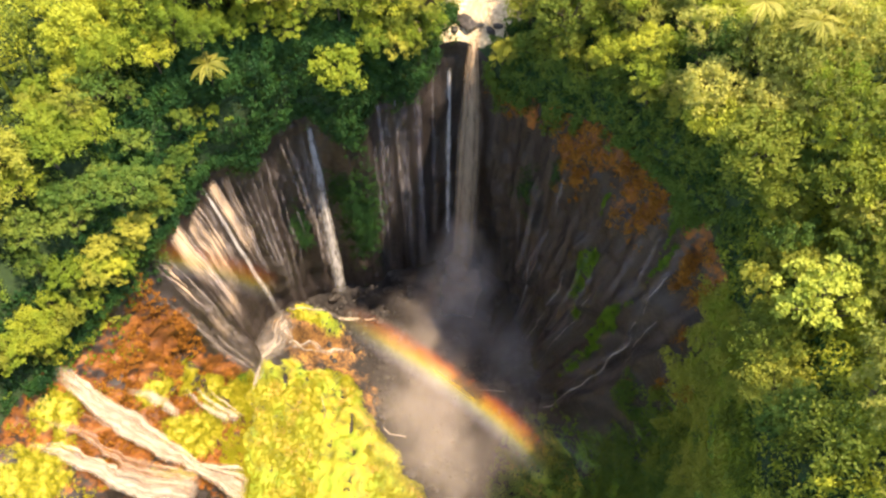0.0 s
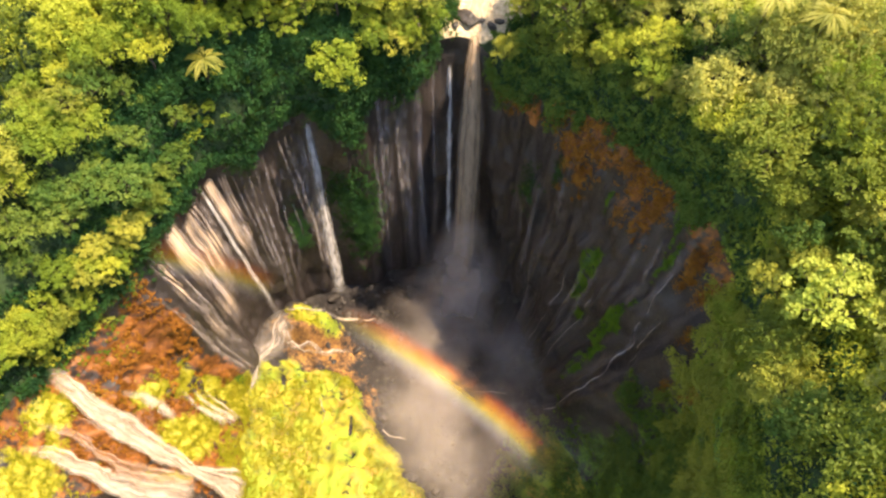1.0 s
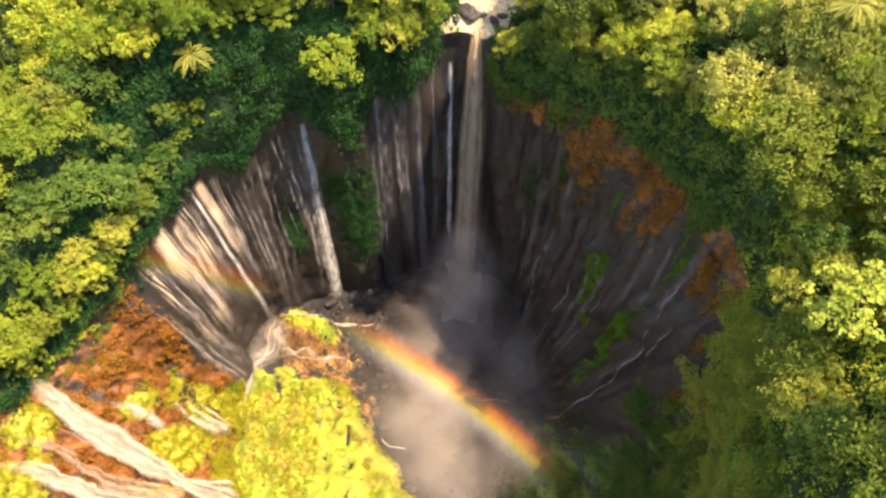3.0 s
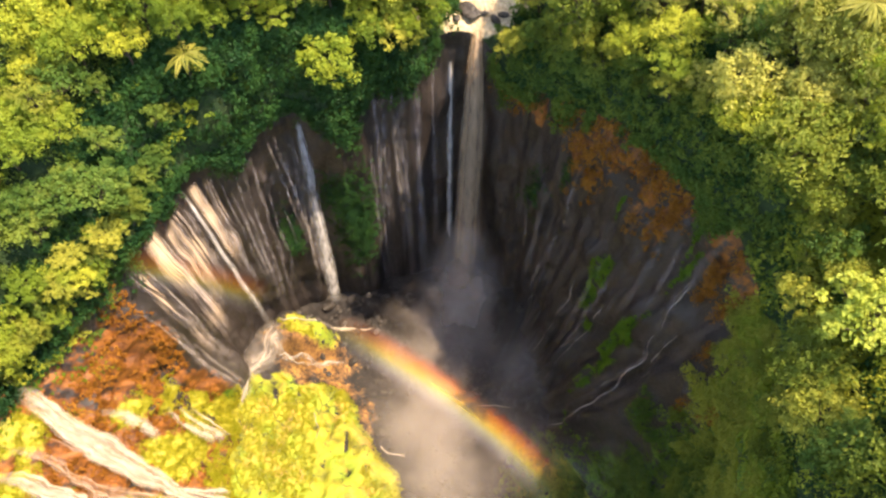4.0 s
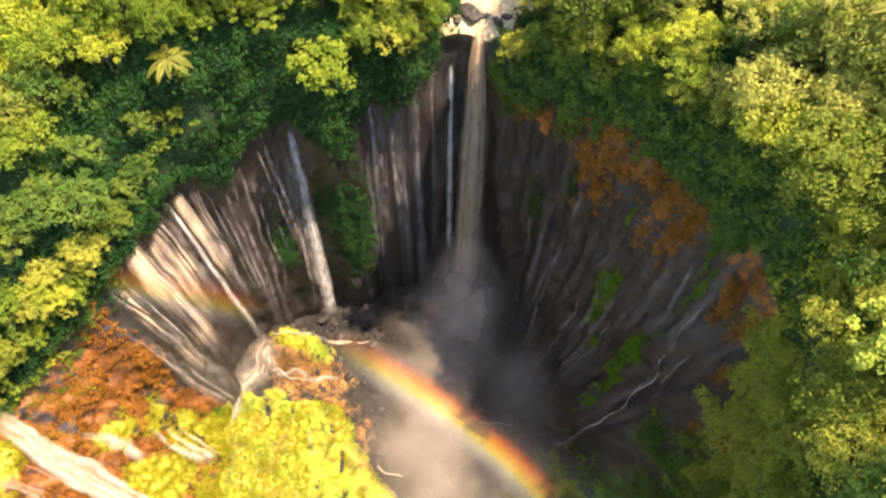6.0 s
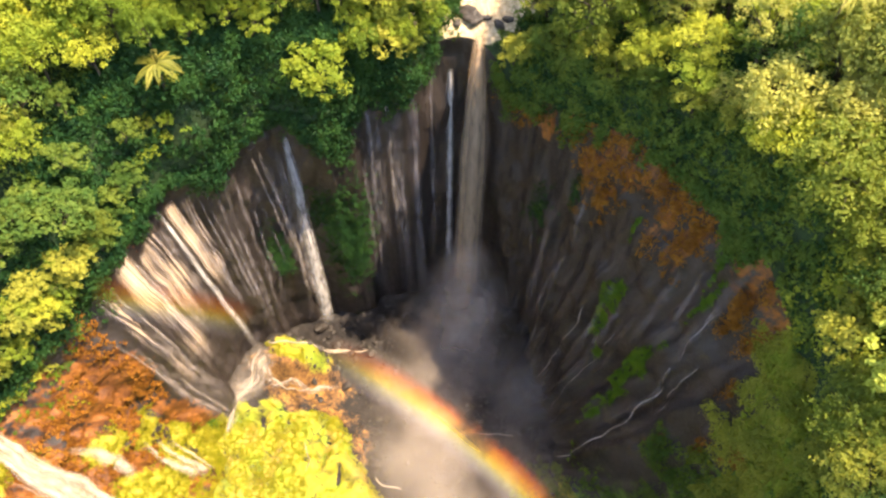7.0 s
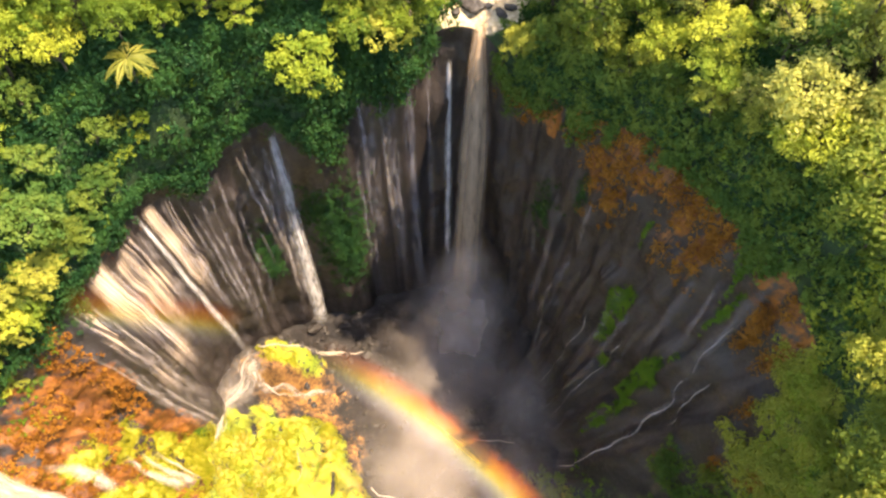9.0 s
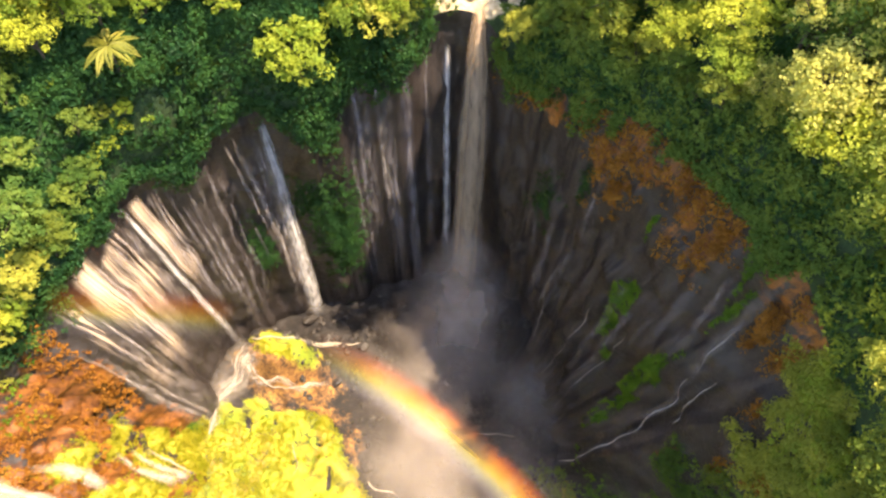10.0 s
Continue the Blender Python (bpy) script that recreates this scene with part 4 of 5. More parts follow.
def plant_far_woods():
    """Woods beyond the rim and down the gorge to the south, too far off to tell trees apart."""
    rng = np.random.default_rng(41)
    n = 3600
    phi = rng.uniform(0, 360, n)
    d = 50 + 260 * rng.uniform(0, 1, n) ** 1.4
    a = np.radians(phi)
    r = ring(3, phi) + d
    x, y = CX + r * np.cos(a), CY + r * np.sin(a)
    c1 = np.stack([x, y, land_z(x, y) + rng.uniform(3, 11, n)], -1)
    n = 1500
    phi, v = rng.uniform(226, 300, n), rng.uniform(0.05, 1.0, n)
    x, y, z = wall_at(phi, v)
    c2 = np.stack([x, y, z + 1.5], -1)
    c = np.concatenate([c1, c2])
    tufts("far_woods", "green woods spreading away from the gorge", c, np.tile([0.0, 0.0, 1.0], (len(c), 1)), 4.5, 14, 2.6, LEAF_TREE, 42, "forest")


def plant_cliff_and_floor():
    rng = np.random.default_rng(31)
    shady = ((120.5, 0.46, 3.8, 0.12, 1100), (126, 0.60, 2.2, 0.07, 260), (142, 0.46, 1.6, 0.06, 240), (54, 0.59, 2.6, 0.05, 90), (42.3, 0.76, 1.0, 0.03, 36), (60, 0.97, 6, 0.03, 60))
    fresh = ((17.0, 0.56, 1.9, 0.05, 240), (17.6, 0.42, 1.7, 0.05, 180), (11.3, 0.33, 0.9, 0.025, 45), (-1.2, 0.47, 2.0, 0.07, 340), (-2.2, 0.33, 1.7, 0.07, 260), (-4, 0.21, 1.1, 0.04, 60), (21.3, 0.78, 0.4, 0.025, 22), (0.3, 0.89, 0.45, 0.045, 50), (-1.8, 0.80, 0.45, 0.045, 50), (-27, 0.06, 7, 0.04, 200), (190, 0.88, 2.5, 0.06, 60), (196, 0.94, 3.5, 0.04, 60))
    rim = ((-35.5, 0.76, 8.5, 0.16, 2600), (-21, 0.91, 5.5, 0.055, 1100), (-25, 0.78, 3.6, 0.07, 700), (-15.8, 0.96, 2.4, 0.025, 260))
    foot = ((-34.5, 0.45, 7.5, 0.15, 2000), (-33, 0.16, 6.5, 0.10, 900), (-36, 0.97, 9, 0.05, 700))
    rusty = [(p0, v0, 0.5 * sp, 0.6 * sv, 42) for k, p0, v0, sp, sv in RUST_SPOTS[:14]]
    red = ((-25.5, 0.72, 0.8, 0.025, 26), (-22, 0.62, 0.7, 0.03, 14), (-17, 0.80, 0.6, 0.03, 12))
    for name, label, mat, clumps in (("red_shrubs", "rust-red dry shrubs on the dark shoulder", LEAF_RUST, red), ("rusty_tufts", "orange dry grass clumps hanging on the shaded cliff", LEAF_RUST, rusty), ("cliff_plants", "ferns and shrubs clinging to wet rock in shade-darkened green", LEAF_SHADE_CREEPER, shady), ("cliff_moss", "patches of fresh green plants on wet rock", LEAF_MOSS, fresh), ("cliff_shrubs", "green shrubs covering the steep rock shoulder", LEAF_TREE, rim), ("shoulder_shrubs", "dark green shrubs low on the steep shoulder", LEAF_BUSH, foot)):
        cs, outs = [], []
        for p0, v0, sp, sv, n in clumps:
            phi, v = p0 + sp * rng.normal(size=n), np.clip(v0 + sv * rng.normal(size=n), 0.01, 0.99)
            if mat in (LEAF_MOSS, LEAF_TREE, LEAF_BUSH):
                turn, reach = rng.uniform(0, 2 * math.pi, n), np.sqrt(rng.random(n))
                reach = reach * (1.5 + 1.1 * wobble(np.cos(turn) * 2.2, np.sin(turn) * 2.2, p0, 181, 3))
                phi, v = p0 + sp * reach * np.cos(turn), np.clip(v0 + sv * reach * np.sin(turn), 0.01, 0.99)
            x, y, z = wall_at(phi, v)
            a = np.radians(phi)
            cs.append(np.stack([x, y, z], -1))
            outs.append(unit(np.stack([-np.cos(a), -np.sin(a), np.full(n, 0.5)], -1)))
        tufts(name, label, np.concatenate(cs), np.concatenate(outs), 0.5 if mat is LEAF_MOSS else 0.75 if mat is LEAF_SHADE_CREEPER else 1.2, 24, 0.34 if mat in (LEAF_MOSS, LEAF_SHADE_CREEPER) else 0.5, mat, 32)
    # bright low growth on the western bank and the slope above it
    n = 17000
    x, y = rng.uniform(-60, 4, n), rng.uniform(45, 112, n)
    phi, r = polar(x, y)
    ok = (r < ring(1, phi)) & (bank(x, y) > 0.35) & ((y < 92 + 4 * wobble(x / 5, y / 5, 0, 191, 2)) | (bump(x, y, -38, 108, 8, 5) > 0.35)) & (wobble(x / 8, y / 8, 0, 71, 4) > -0.22)
    for x0, y0, sx, sy in CREVICES:
        ok &= bump(x, y, x0, y0, sx, sy) + 0.5 * wobble(x, y, 0, 213, 2) < 0.55
    x, y = x[ok], y[ok]
    c1 = np.stack([x, y, floor_z(x, y)], -1)
    o1 = np.tile([0.0, 0.0, 1.0], (len(x), 1))
    n = 9000
    phi, v = rng.uniform(184, 222, n), rng.uniform(0.0, 1.0, n)
    ok = slope_lime(phi, v) + 0.45 * wobble(phi / 1.6, v * 9, 0, 75, 3) > 0.44
    phi, v = phi[ok], v[ok]
    x, y, z = wall_at(phi, v)
    a = np.radians(phi)
    c2 = np.stack([x, y, z], -1)
    o2 = unit(np.stack([-np.cos(a) * 0.7, -np.sin(a) * 0.7, np.full(len(a), 0.8)], -1))
    tufts("bank_grass", "bright yellow-green grass and low plants on the sunlit bank", np.concatenate([c1, c2]), np.concatenate([o1, o2]), 0.42, 16, 0.27, LEAF_BRIGHT, 33, "grass")
    n = 900
    phi, v = rng.uniform(181, 214, n), rng.uniform(0.0, 0.10, n)
    x, y, z = wall_at(phi, v)
    a = np.radians(phi)
    tufts("seam_grass", "yellow-green plants along the foot of the sunlit slope", np.stack([x, y, z], -1), unit(np.stack([-np.cos(a) * 0.6, -np.sin(a) * 0.6, np.full(n, 0.8)], -1)), 0.7, 14, 0.4, LEAF_BRIGHT, 36, "grass")
    n = 4200
    phi, v = rng.uniform(183, 210, n), rng.uniform(0.05, 0.97, n)
    ok = (wobble(phi / 1.6, v * 9, 0, 77, 2) > -0.05) & (slope_lime(phi, v) < 0.4)
    phi, v = phi[ok], v[ok]
    x, y, z = wall_at(phi, v)
    a = np.radians(phi)
    tufts("dry_growth", "rust-coloured dry plants on the sunlit orange slope", np.stack([x, y, z], -1), unit(np.stack([-np.cos(a) * 0.7, -np.sin(a) * 0.7, np.full(len(a), 0.8)], -1)), 0.6, 14, 0.5, LEAF_RUST, 35)
    # dark plants on the eastern bank
    n = 1500
    x, y = rng.uniform(8, 62, n), rng.uniform(45, 82, n)
    phi, r = polar(x, y)
    ok = (r < ring(1, phi)) & (x > 12 + (y - 60) * 0.35)
    x, y = x[ok], y[ok]
    c = np.stack([x, y, floor_z(x, y) + 0.4], -1)
    tufts("bank_shrubs", "dark green shrubs at the foot of the cliff", c, np.tile([0.0, 0.0, 1.0], (len(x), 1)), 1.3, 24, 0.62, LEAF_BUSH, 34)


# ---- water ----
def ribbon(name, path, widths, mat, normals, swell=0.25, fade=(0.05, 0.1), cols=7, seed=0, label="", category="waterfall", group="", ruffle=0.0, parent=None):
    """A sheet of water along a path, arched across; the attributes tell the place across and the thinning at the ends."""
    path = np.asarray(path, float)
    seg = np.concatenate([[0], np.cumsum(np.linalg.norm(np.diff(path, axis=0), axis=1))])
    n = max(8, int(seg[-1] / (0.6 if ruffle else 1.6)))
    t = np.linspace(0, seg[-1], n)
    p = np.stack([np.interp(t, seg, path[:, i]) for i in range(3)], -1)
    nn = unit(np.stack([np.interp(t, seg, np.asarray(normals, float)[:, i]) for i in range(3)], -1))
    w = np.interp(t, seg, widths) * (1 + 0.12 * wobble(t / 7, seed * 3.7, 0, 81, 2))
    d = unit(np.gradient(p, axis=0))
    side = unit(np.cross(d, nn))
    u = np.linspace(0, 1, cols)
    off = (u - 0.5)[None, :, None] * w[:, None, None] * side[:, None, :]
    arch = (swell * w[:, None] * (1 - (2 * u - 1) ** 2)[None, :])[:, :, None] * nn[:, None, :]
    ripple = (0.08 * wobble(t[:, None] / 2, u[None, :] * 4, seed, 83, 2) + ruffle * wobble(t[:, None] / 1.5, u[None, :] * w[:, None] / 1.3, seed, 85, 2))[:, :, None] * nn[:, None, :]
    verts = (p[:, None, :] + off + arch + ripple).reshape(-1, 3)
    side_a = np.tile(u, n)
    f = np.clip(t / (seg[-1] * fade[0] + 1e-6), 0, 1) * np.clip((seg[-1] - t) / (seg[-1] * fade[1] + 1e-6), 0, 1)
    uv = np.stack([(u[None, :] * w[:, None]).ravel() + seed * 7.3, np.repeat(t, cols)], -1)
    me = mesh_from(name, verts, grid_faces(n, cols), mat, True, {"side": side_a, "fade": np.repeat(f, cols)}, uv)
    ob = tagged(new(name, me), label, category, group) if parent is None else part(name, me, parent)
    ob.visible_shadow = mat not in (VEIL, WISP)
    return ob


def wall_path(phi0, phi1, v0, v1, off0, off1, n=26, throw=0.0):
    """Points and outward normals down the cliff; throw lifts the water off the rock on its way."""
    k = np.linspace(0, 1, n)
    phi, v = phi0 + (phi1 - phi0) * k, v0 + (v1 - v0) * k
    x, y, z = wall_at(phi, v)
    a = np.radians(phi)
    inward = np.stack([-np.cos(a), -np.sin(a), np.full(n, 0.15)], -1)
    p = np.stack([x, y, z], -1)
    flat = np.stack([CX + np.interp(k, [0, 1], [np.hypot(x[0] - CX, y[0] - CY), np.hypot(x[-1] - CX, y[-1] - CY)]) * np.cos(a), CY + np.interp(k, [0, 1], [np.hypot(x[0] - CX, y[0] - CY), np.hypot(x[-1] - CX, y[-1] - CY)]) * np.sin(a), z], -1)
    p = p * (1 - throw) + flat * throw
    return p + inward * (off0 + (off1 - off0) * k)[:, None], inward


# bearing and height on the slope, and widths, of each cascade
MAIN_CASCADES = (
    (((-163.7, 1), (-162.1, 0.87), (-159.9, 0.74), (-157.9, 0.57), (-155.6, 0.48), (-154.3, 0.38), (-151, 0.27), (-149.8, 0.13), (-148.4, 0.04)), (2.2, 3, 3.8, 5.2, 5, 3.6, 3.2, 4.2, 4.6)),
    (((-156.1, 0.94), (-156, 0.83), (-154.7, 0.72), (-151.3, 0.61), (-150.3, 0.48), (-149, 0.3)), (0.9, 1.2, 1.8, 2.8, 3.8, 4.6)),
    (((-152, 0.94), (-152.4, 0.83), (-150.9, 0.73), (-148.6, 0.63), (-147.7, 0.52), (-146.5, 0.3)), (1.6, 2.2, 3, 4, 5, 5)),
    (((-163.2, 0.72), (-163.8, 0.6), (-163.4, 0.5), (-162, 0.42)), (0.8, 1.8, 2.4, 2.2)),
)
SIDE_CASCADES = (
    (((-154.3, 0.38), (-152.6, 0.28), (-153.4, 0.05)), (1.6, 2.2, 2.2)),
    (((-168.4, 0.4), (-166.7, 0.26), (-165.3, 0.1)), (0.6, 1.5, 2)),
    (((-167.6, 0.45), (-165.2, 0.33), (-164.6, 0.14)), (0.6, 1.5, 2.2)),
    (((-169.6, 0.33), (-168.3, 0.22), (-166.4, 0.08)), (0.4, 0.8, 0.8)),
    (((-158.5, 0.82), (-156.8, 0.6), (-154.6, 0.46)), (0.4, 0.8, 0.9)),
)
# bearing and height of the top and the end, and widths there, of the falls on the western wall
CURTAIN_STRANDS = (
    (140.2, 0.93, 137.2, 0.40, 0.6, 1.8), (142.0, 0.92, 139.2, 0.45, 0.4, 1.4), (144.0, 0.90, 142.2, 0.42, 0.4, 1.0), (150.9, 0.97, 152.6, 0.05, 0.8, 2.4),
    (154.6, 0.95, 154.0, 0.06, 0.8, 2.2), (163.8, 0.94, 159.6, 0.02, 1.0, 2.4), (174.0, 0.95, 172.6, 0.25, 0.5, 1.2), (179.6, 0.95, 178.6, 0.22, 0.5, 1.3), (184.2, 0.78, 181.6, 0.04, 0.5, 1.2), (181.6, 0.50, 180.2, 0.02, 0.4, 1.2),
    (145.5, 0.90, 145.8, 0.15, 0.6, 2.0), (148.0, 0.94, 149.2, 0.06, 0.8, 2.2), (152.8, 0.95, 153.6, 0.05, 0.7, 2.0), (158.0, 0.93, 157.0, 0.06, 0.7, 2.0))
CURTAIN_SHEETS = (
    (156.8, 0.93, 157.2, 0.40, 3.4, 5.0), (161.0, 0.93, 160.0, 0.42, 2.4, 3.2), (168.6, 0.93, 167.2, 0.42, 3.8, 4.6), (171.6, 0.92, 170.0, 0.38, 4.0, 5.0), (176.4, 0.97, 175.6, 0.26, 3.8, 5.4), (181.0, 0.92, 179.6, 0.26, 2.8, 4.6))
# soft, thin water between them: the same, in grey
CURTAIN_HAZE = (
    (165.5, 0.90, 164.0, 0.40, 4.0, 5.0), (174.0, 0.90, 173.0, 0.25, 4.0, 6.0), (180.0, 0.75, 178.5, 0.03, 5.0, 8.0), (183.5, 0.70, 181.5, 0.05, 4.0, 6.0), (138.5, 0.85, 136.5, 0.20, 2.0, 4.0))


def build_falls():
    rng = np.random.default_rng(5)
    # the main fall leaps from the river's lip
    k = np.linspace(0, 1, 40)
    p = np.stack([7.4 - 1.8 * k, 141.5 - 18.0 * k ** 0.55, 5.0 - 86.0 * k], -1)
    nrm = np.tile([0.1, -1.0, 0.3], (40, 1))
    main = tagged(new("main_waterfall"), "broad silty brown waterfall leaping from the river lip", "waterfall")
    wide = np.interp(k, [0, 0.1, 0.3, 1], [2.0, 3.6, 5.2, 6.2])
    ribbon("core", p, wide, MUDDY, nrm, 0.3, (0.0, 0.12), 9, 1, ruffle=0.12, parent=main)
    for side, back in ((-1, 0.5), (1, 0.7)):
        q = p + np.stack([side * wide * 0.33, np.full(40, back), 0 * k], -1)
        ribbon("side_strand", q, wide * 0.6, MUDDY, nrm, 0.2, (0.05, 0.2), 7, 4 + side, ruffle=0.1, parent=main)
    p, nrm = wall_path(133.0, 134.5, 0.93, 0.0, 1.0, 4.0, 40, 0.8)
    ribbon("waterfall", p, np.interp(np.linspace(0, 1, 40), [0, 0.15, 1], [2.0, 3.2, 4.6]), FALL, nrm, 0.10, (0.02, 0.12), 9, 2, ruffle=0.10, label="tall white waterfall in front of dark rock", group="falls on the cliff")
    for a1, low, wide in ((136.6, 0.02, 1.6), (138.6, 0.1, 1.2), (132.6, 0.04, 1.0)):
        p, nrm = wall_path(134.0 + 0.35 * (a1 - 134), a1, 0.90, low, 0.9, 2.6, 40, 0.8)
        ribbon("waterfall", p, np.interp(np.linspace(0, 1, 40), [0, 0.2, 1], [0.4, wide * 0.8, wide * 1.3]), WATER, nrm, 0.1, (0.1, 0.3), 7, 20 + int(a1), label="slender side strand of the tall white waterfall", group="falls on the cliff")
    p, nrm = wall_path(86.0, 85.4, 0.92, 0.1, 1.0, 2.5, 40, 0.8)
    ribbon("waterfall", p, np.interp(np.linspace(0, 1, 40), [0, 0.2, 1], [1.4, 2.0, 2.2]), FALL, nrm, 0.25, (0.02, 0.2), 7, 3, "narrow grey waterfall beside the main fall", group="falls on the cliff")
    # thin falls round the amphitheatre
    spans = ((88.5, 113, 10, 0.97, (0.8, 4.0)), (-14, 60, 7, 0.8, (1.0, 3.0)))
    i = 10
    for a0, a1, count, top, (w0, w1) in spans:
        for j in range(count):
            i += 1
            phi = a0 + (a1 - a0) * (j + rng.uniform(0.0, 1.0)) / count
            east = a0 < 0
            v0 = rng.uniform(0.5, 0.8) if east else top - rng.uniform(0, 0.03)
            v1 = rng.uniform(0.02, 0.3) if east else rng.uniform(0.0, 0.06) if rng.random() < 0.75 else rng.uniform(0.2, 0.5)
            w = w0 + (w1 - w0) * rng.random() ** 1.8
            p, nrm = wall_path(phi, phi + rng.normal() * 0.5, v0, v1, 1.0 if east else 0.5, 1.2 if east else 1.8, 30, 0.5)
            strong = rng.random() < (0.0 if east else 0.15)
            ribbon("thin_waterfall", p, np.interp(np.linspace(0, 1, 30), [0, 0.15, 1], [w * 0.4, w * 0.8, w * 1.3]), WATER if strong else WISP if east else VEIL, nrm, 0.03, (0.3, 0.45) if east else (0.05, 0.3), 9, i, label="faint water rill trickling down shaded rock" if east else "thin white water strand running down the dark cliff", group="strands on the cliff")
    for j, (a0, v0, a1, v1, w0, w1) in enumerate(CURTAIN_STRANDS):
        p, nrm = wall_path(a0, a1, v0, v1, 1.2, 2.2, 40, 0.6)
        ribbon("thin_waterfall", p, np.interp(np.linspace(0, 1, 40), [0, 0.25, 1], [w0, (w0 + w1) / 2, w1]), FALL if j == 5 else VEIL if 1 < j < 5 or j > 9 else WATER, nrm, 0.05, (0.06, 0.45), 7, 60 + j, label="thin white water strand running down the dark cliff", group="strands on the cliff")
    for j, (a0, v0, a1, v1, w0, w1) in enumerate(CURTAIN_HAZE):
        p, nrm = wall_path(a0, a1, v0, v1, 0.8, 1.8, 40, 0.5)
        ribbon("thin_waterfall", p, np.interp(np.linspace(0, 1, 40), [0, 1], [w0, w1]), HAZE, nrm, 0.03, (0.15, 0.35), 9, 140 + j, label="hazy grey veil of water drifting down the rock", group="veils on the cliff").visible_shadow = False
    for j, (a0, v0, a1, v1, w0, w1) in enumerate(CURTAIN_SHEETS):
        root = tagged(new("sheet_waterfall"), "wide thin sheet of water over the sunlit cliff", "waterfall", "sheets on the cliff")
        p, nrm = wall_path(a0, a1, v0, v1, 1.0, 2.6, 30, 0.55)
        ribbon("sheet", p, np.interp(np.linspace(0, 1, 30), [0, 1], [w0, w1]) * 1.5, SHEET, nrm, 0.03, (0.03, 0.45), 9, 80 + j, parent=root)
        for shift in (-1.1, 0.9):
            p, nrm = wall_path(a0 + shift + rng.normal() * 0.3, a1 + shift + rng.normal() * 0.4, v0 - rng.uniform(0, 0.08), v1 - rng.uniform(-0.1, 0.12), 1.4, 2.8, 30, 0.55)
            ribbon("strand", p, np.full(30, rng.uniform(0.6, 1.3)), VEIL, nrm, 0.05, (0.1, 0.5), 7, 900 + j * 3 + int(shift * 2), parent=root)
    for a0, a1, v0, v1, wide in ((-3.8, -6.2, 1.0, 0.62, 3.6), (5.9, 3.0, 0.82, 0.52, 3.6), (1.9, -3.2, 0.86, 0.58, 3.6), (36.8, 37.9, 0.81, 0.55, 1.5), (46.6, 51.5, 0.52, 0.10, 1.5), (38.9, 46.2, 0.52, 0.08, 1.3), (-5.0, -8.5, 0.85, 0.45, 1.6), (-6.0, -10.5, 0.74, 0.36, 2.2)):
        p, nrm = wall_path(a0, a1, v0, v1, 1.2, 1.2, 30, 0.4)
        ribbon("thin_waterfall", p, np.full(30, wide), WISP, nrm, 0.03, (0.2, 0.3), 9, 330 + int(a0 * 2), label="soft grey water streak on shaded rock", group="strands on the cliff")
    # rills on the eastern face
    for i, pts in enumerate((((-4.8, 0.9), (-5.1, 0.82), (-6.4, 0.69), (-7.6, 0.55), (-9.6, 0.42), (-13, 0.26), (-15.6, 0.14), (-15.2, 0.02), (-16.2, -0.04)), ((22.8, 0.45), (24, 0.15), (24.5, 0.0)), ((7.8, 0.51), (10.2, 0.29), (8.0, 0.0)), ((-9.6, 0.69), (-11.2, 0.57), (-13.5, 0.47)), ((43, 0.28), (41, 0.12), (36, 0.0)))):
        k = np.linspace(0, len(pts) - 1, 60)
        phi = np.interp(k, range(len(pts)), [p[0] for p in pts]) + 0.16 * wobble(k * 2.2, 0, i, 151, 3)
        v = np.interp(k, range(len(pts)), [p[1] for p in pts])
        a = np.radians(phi)
        x, y, z = wall_at(phi, np.maximum(v, 0.0))
        sink = 60 * np.minimum(v, 0)
        x, y = x + np.cos(a) * sink, y + np.sin(a) * sink
        z = np.where(v >= 0, z, floor_z(x, y)) + 0.4
        nn = np.stack([-np.cos(a), -np.sin(a), np.full(60, 0.6)], -1)
        q = np.stack([x, y, z], -1) + nn * 0.8
        ribbon("rill", q, (0.5 if i == 0 else 0.3) + 0.2 * wobble(k, i, 4, 153, 2), RILL, nn, 0.1, (0.15, 0.1), 5, 300 + i, "white rill threading down the shaded rock face", "stream", "rills on the east face")
    # cascades on the sunlit south-western slope
    for i, (pts, w) in enumerate(MAIN_CASCADES + SIDE_CASCADES):
        big = max(w) > 2.5
        root = tagged(new("cascade"), "broad pale cascade sliding down the sunlit slope" if big else "narrow side cascade braiding down the slope", "stream", "cascades on the slope")
        for n, (shift, share) in enumerate(((0.0, 0.85), (-0.36, 0.4), (0.38, 0.42)) if big else ((0.0, 1.0),)):
            rows, cols = 80, 11
            v = np.linspace(pts[0][1] - 0.03 * n, pts[-1][1], rows)
            vs = [-p[1] for p in pts]
            u = np.linspace(0, 1, cols)
            wide = np.interp(-v, vs, w) * (1 + 0.09 * wobble(v * 12, i, 3 + n, 103, 2)) * 1.25
            mid = np.interp(-v, vs, [p[0] for p in pts])
            r = ring(1, mid) + (ring(3, mid) - ring(1, mid)) * v
            mid = mid + np.degrees((shift * wide + 0.25 * wobble(v * 9, i, n, 101, 2)) / r)
            phi = mid[:, None] + np.degrees((u - 0.5)[None, :] * share * wide[:, None] / r[:, None])
            x, y, z = (sum(c) / 6 for c in zip(*(wall_at(phi + da, v[:, None] + dv) for da in (-0.9, 0.9) for dv in (-0.03, 0.0, 0.03))))
            a = np.radians(phi)
            lift = 1.7 + 0.25 * n + 0.3 * (1 - (2 * u - 1) ** 2)[None, :]
            vert = np.stack([x - np.cos(a) * 0.9 * lift, y - np.sin(a) * 0.9 * lift, z + 0.5 * lift], -1).reshape(-1, 3)
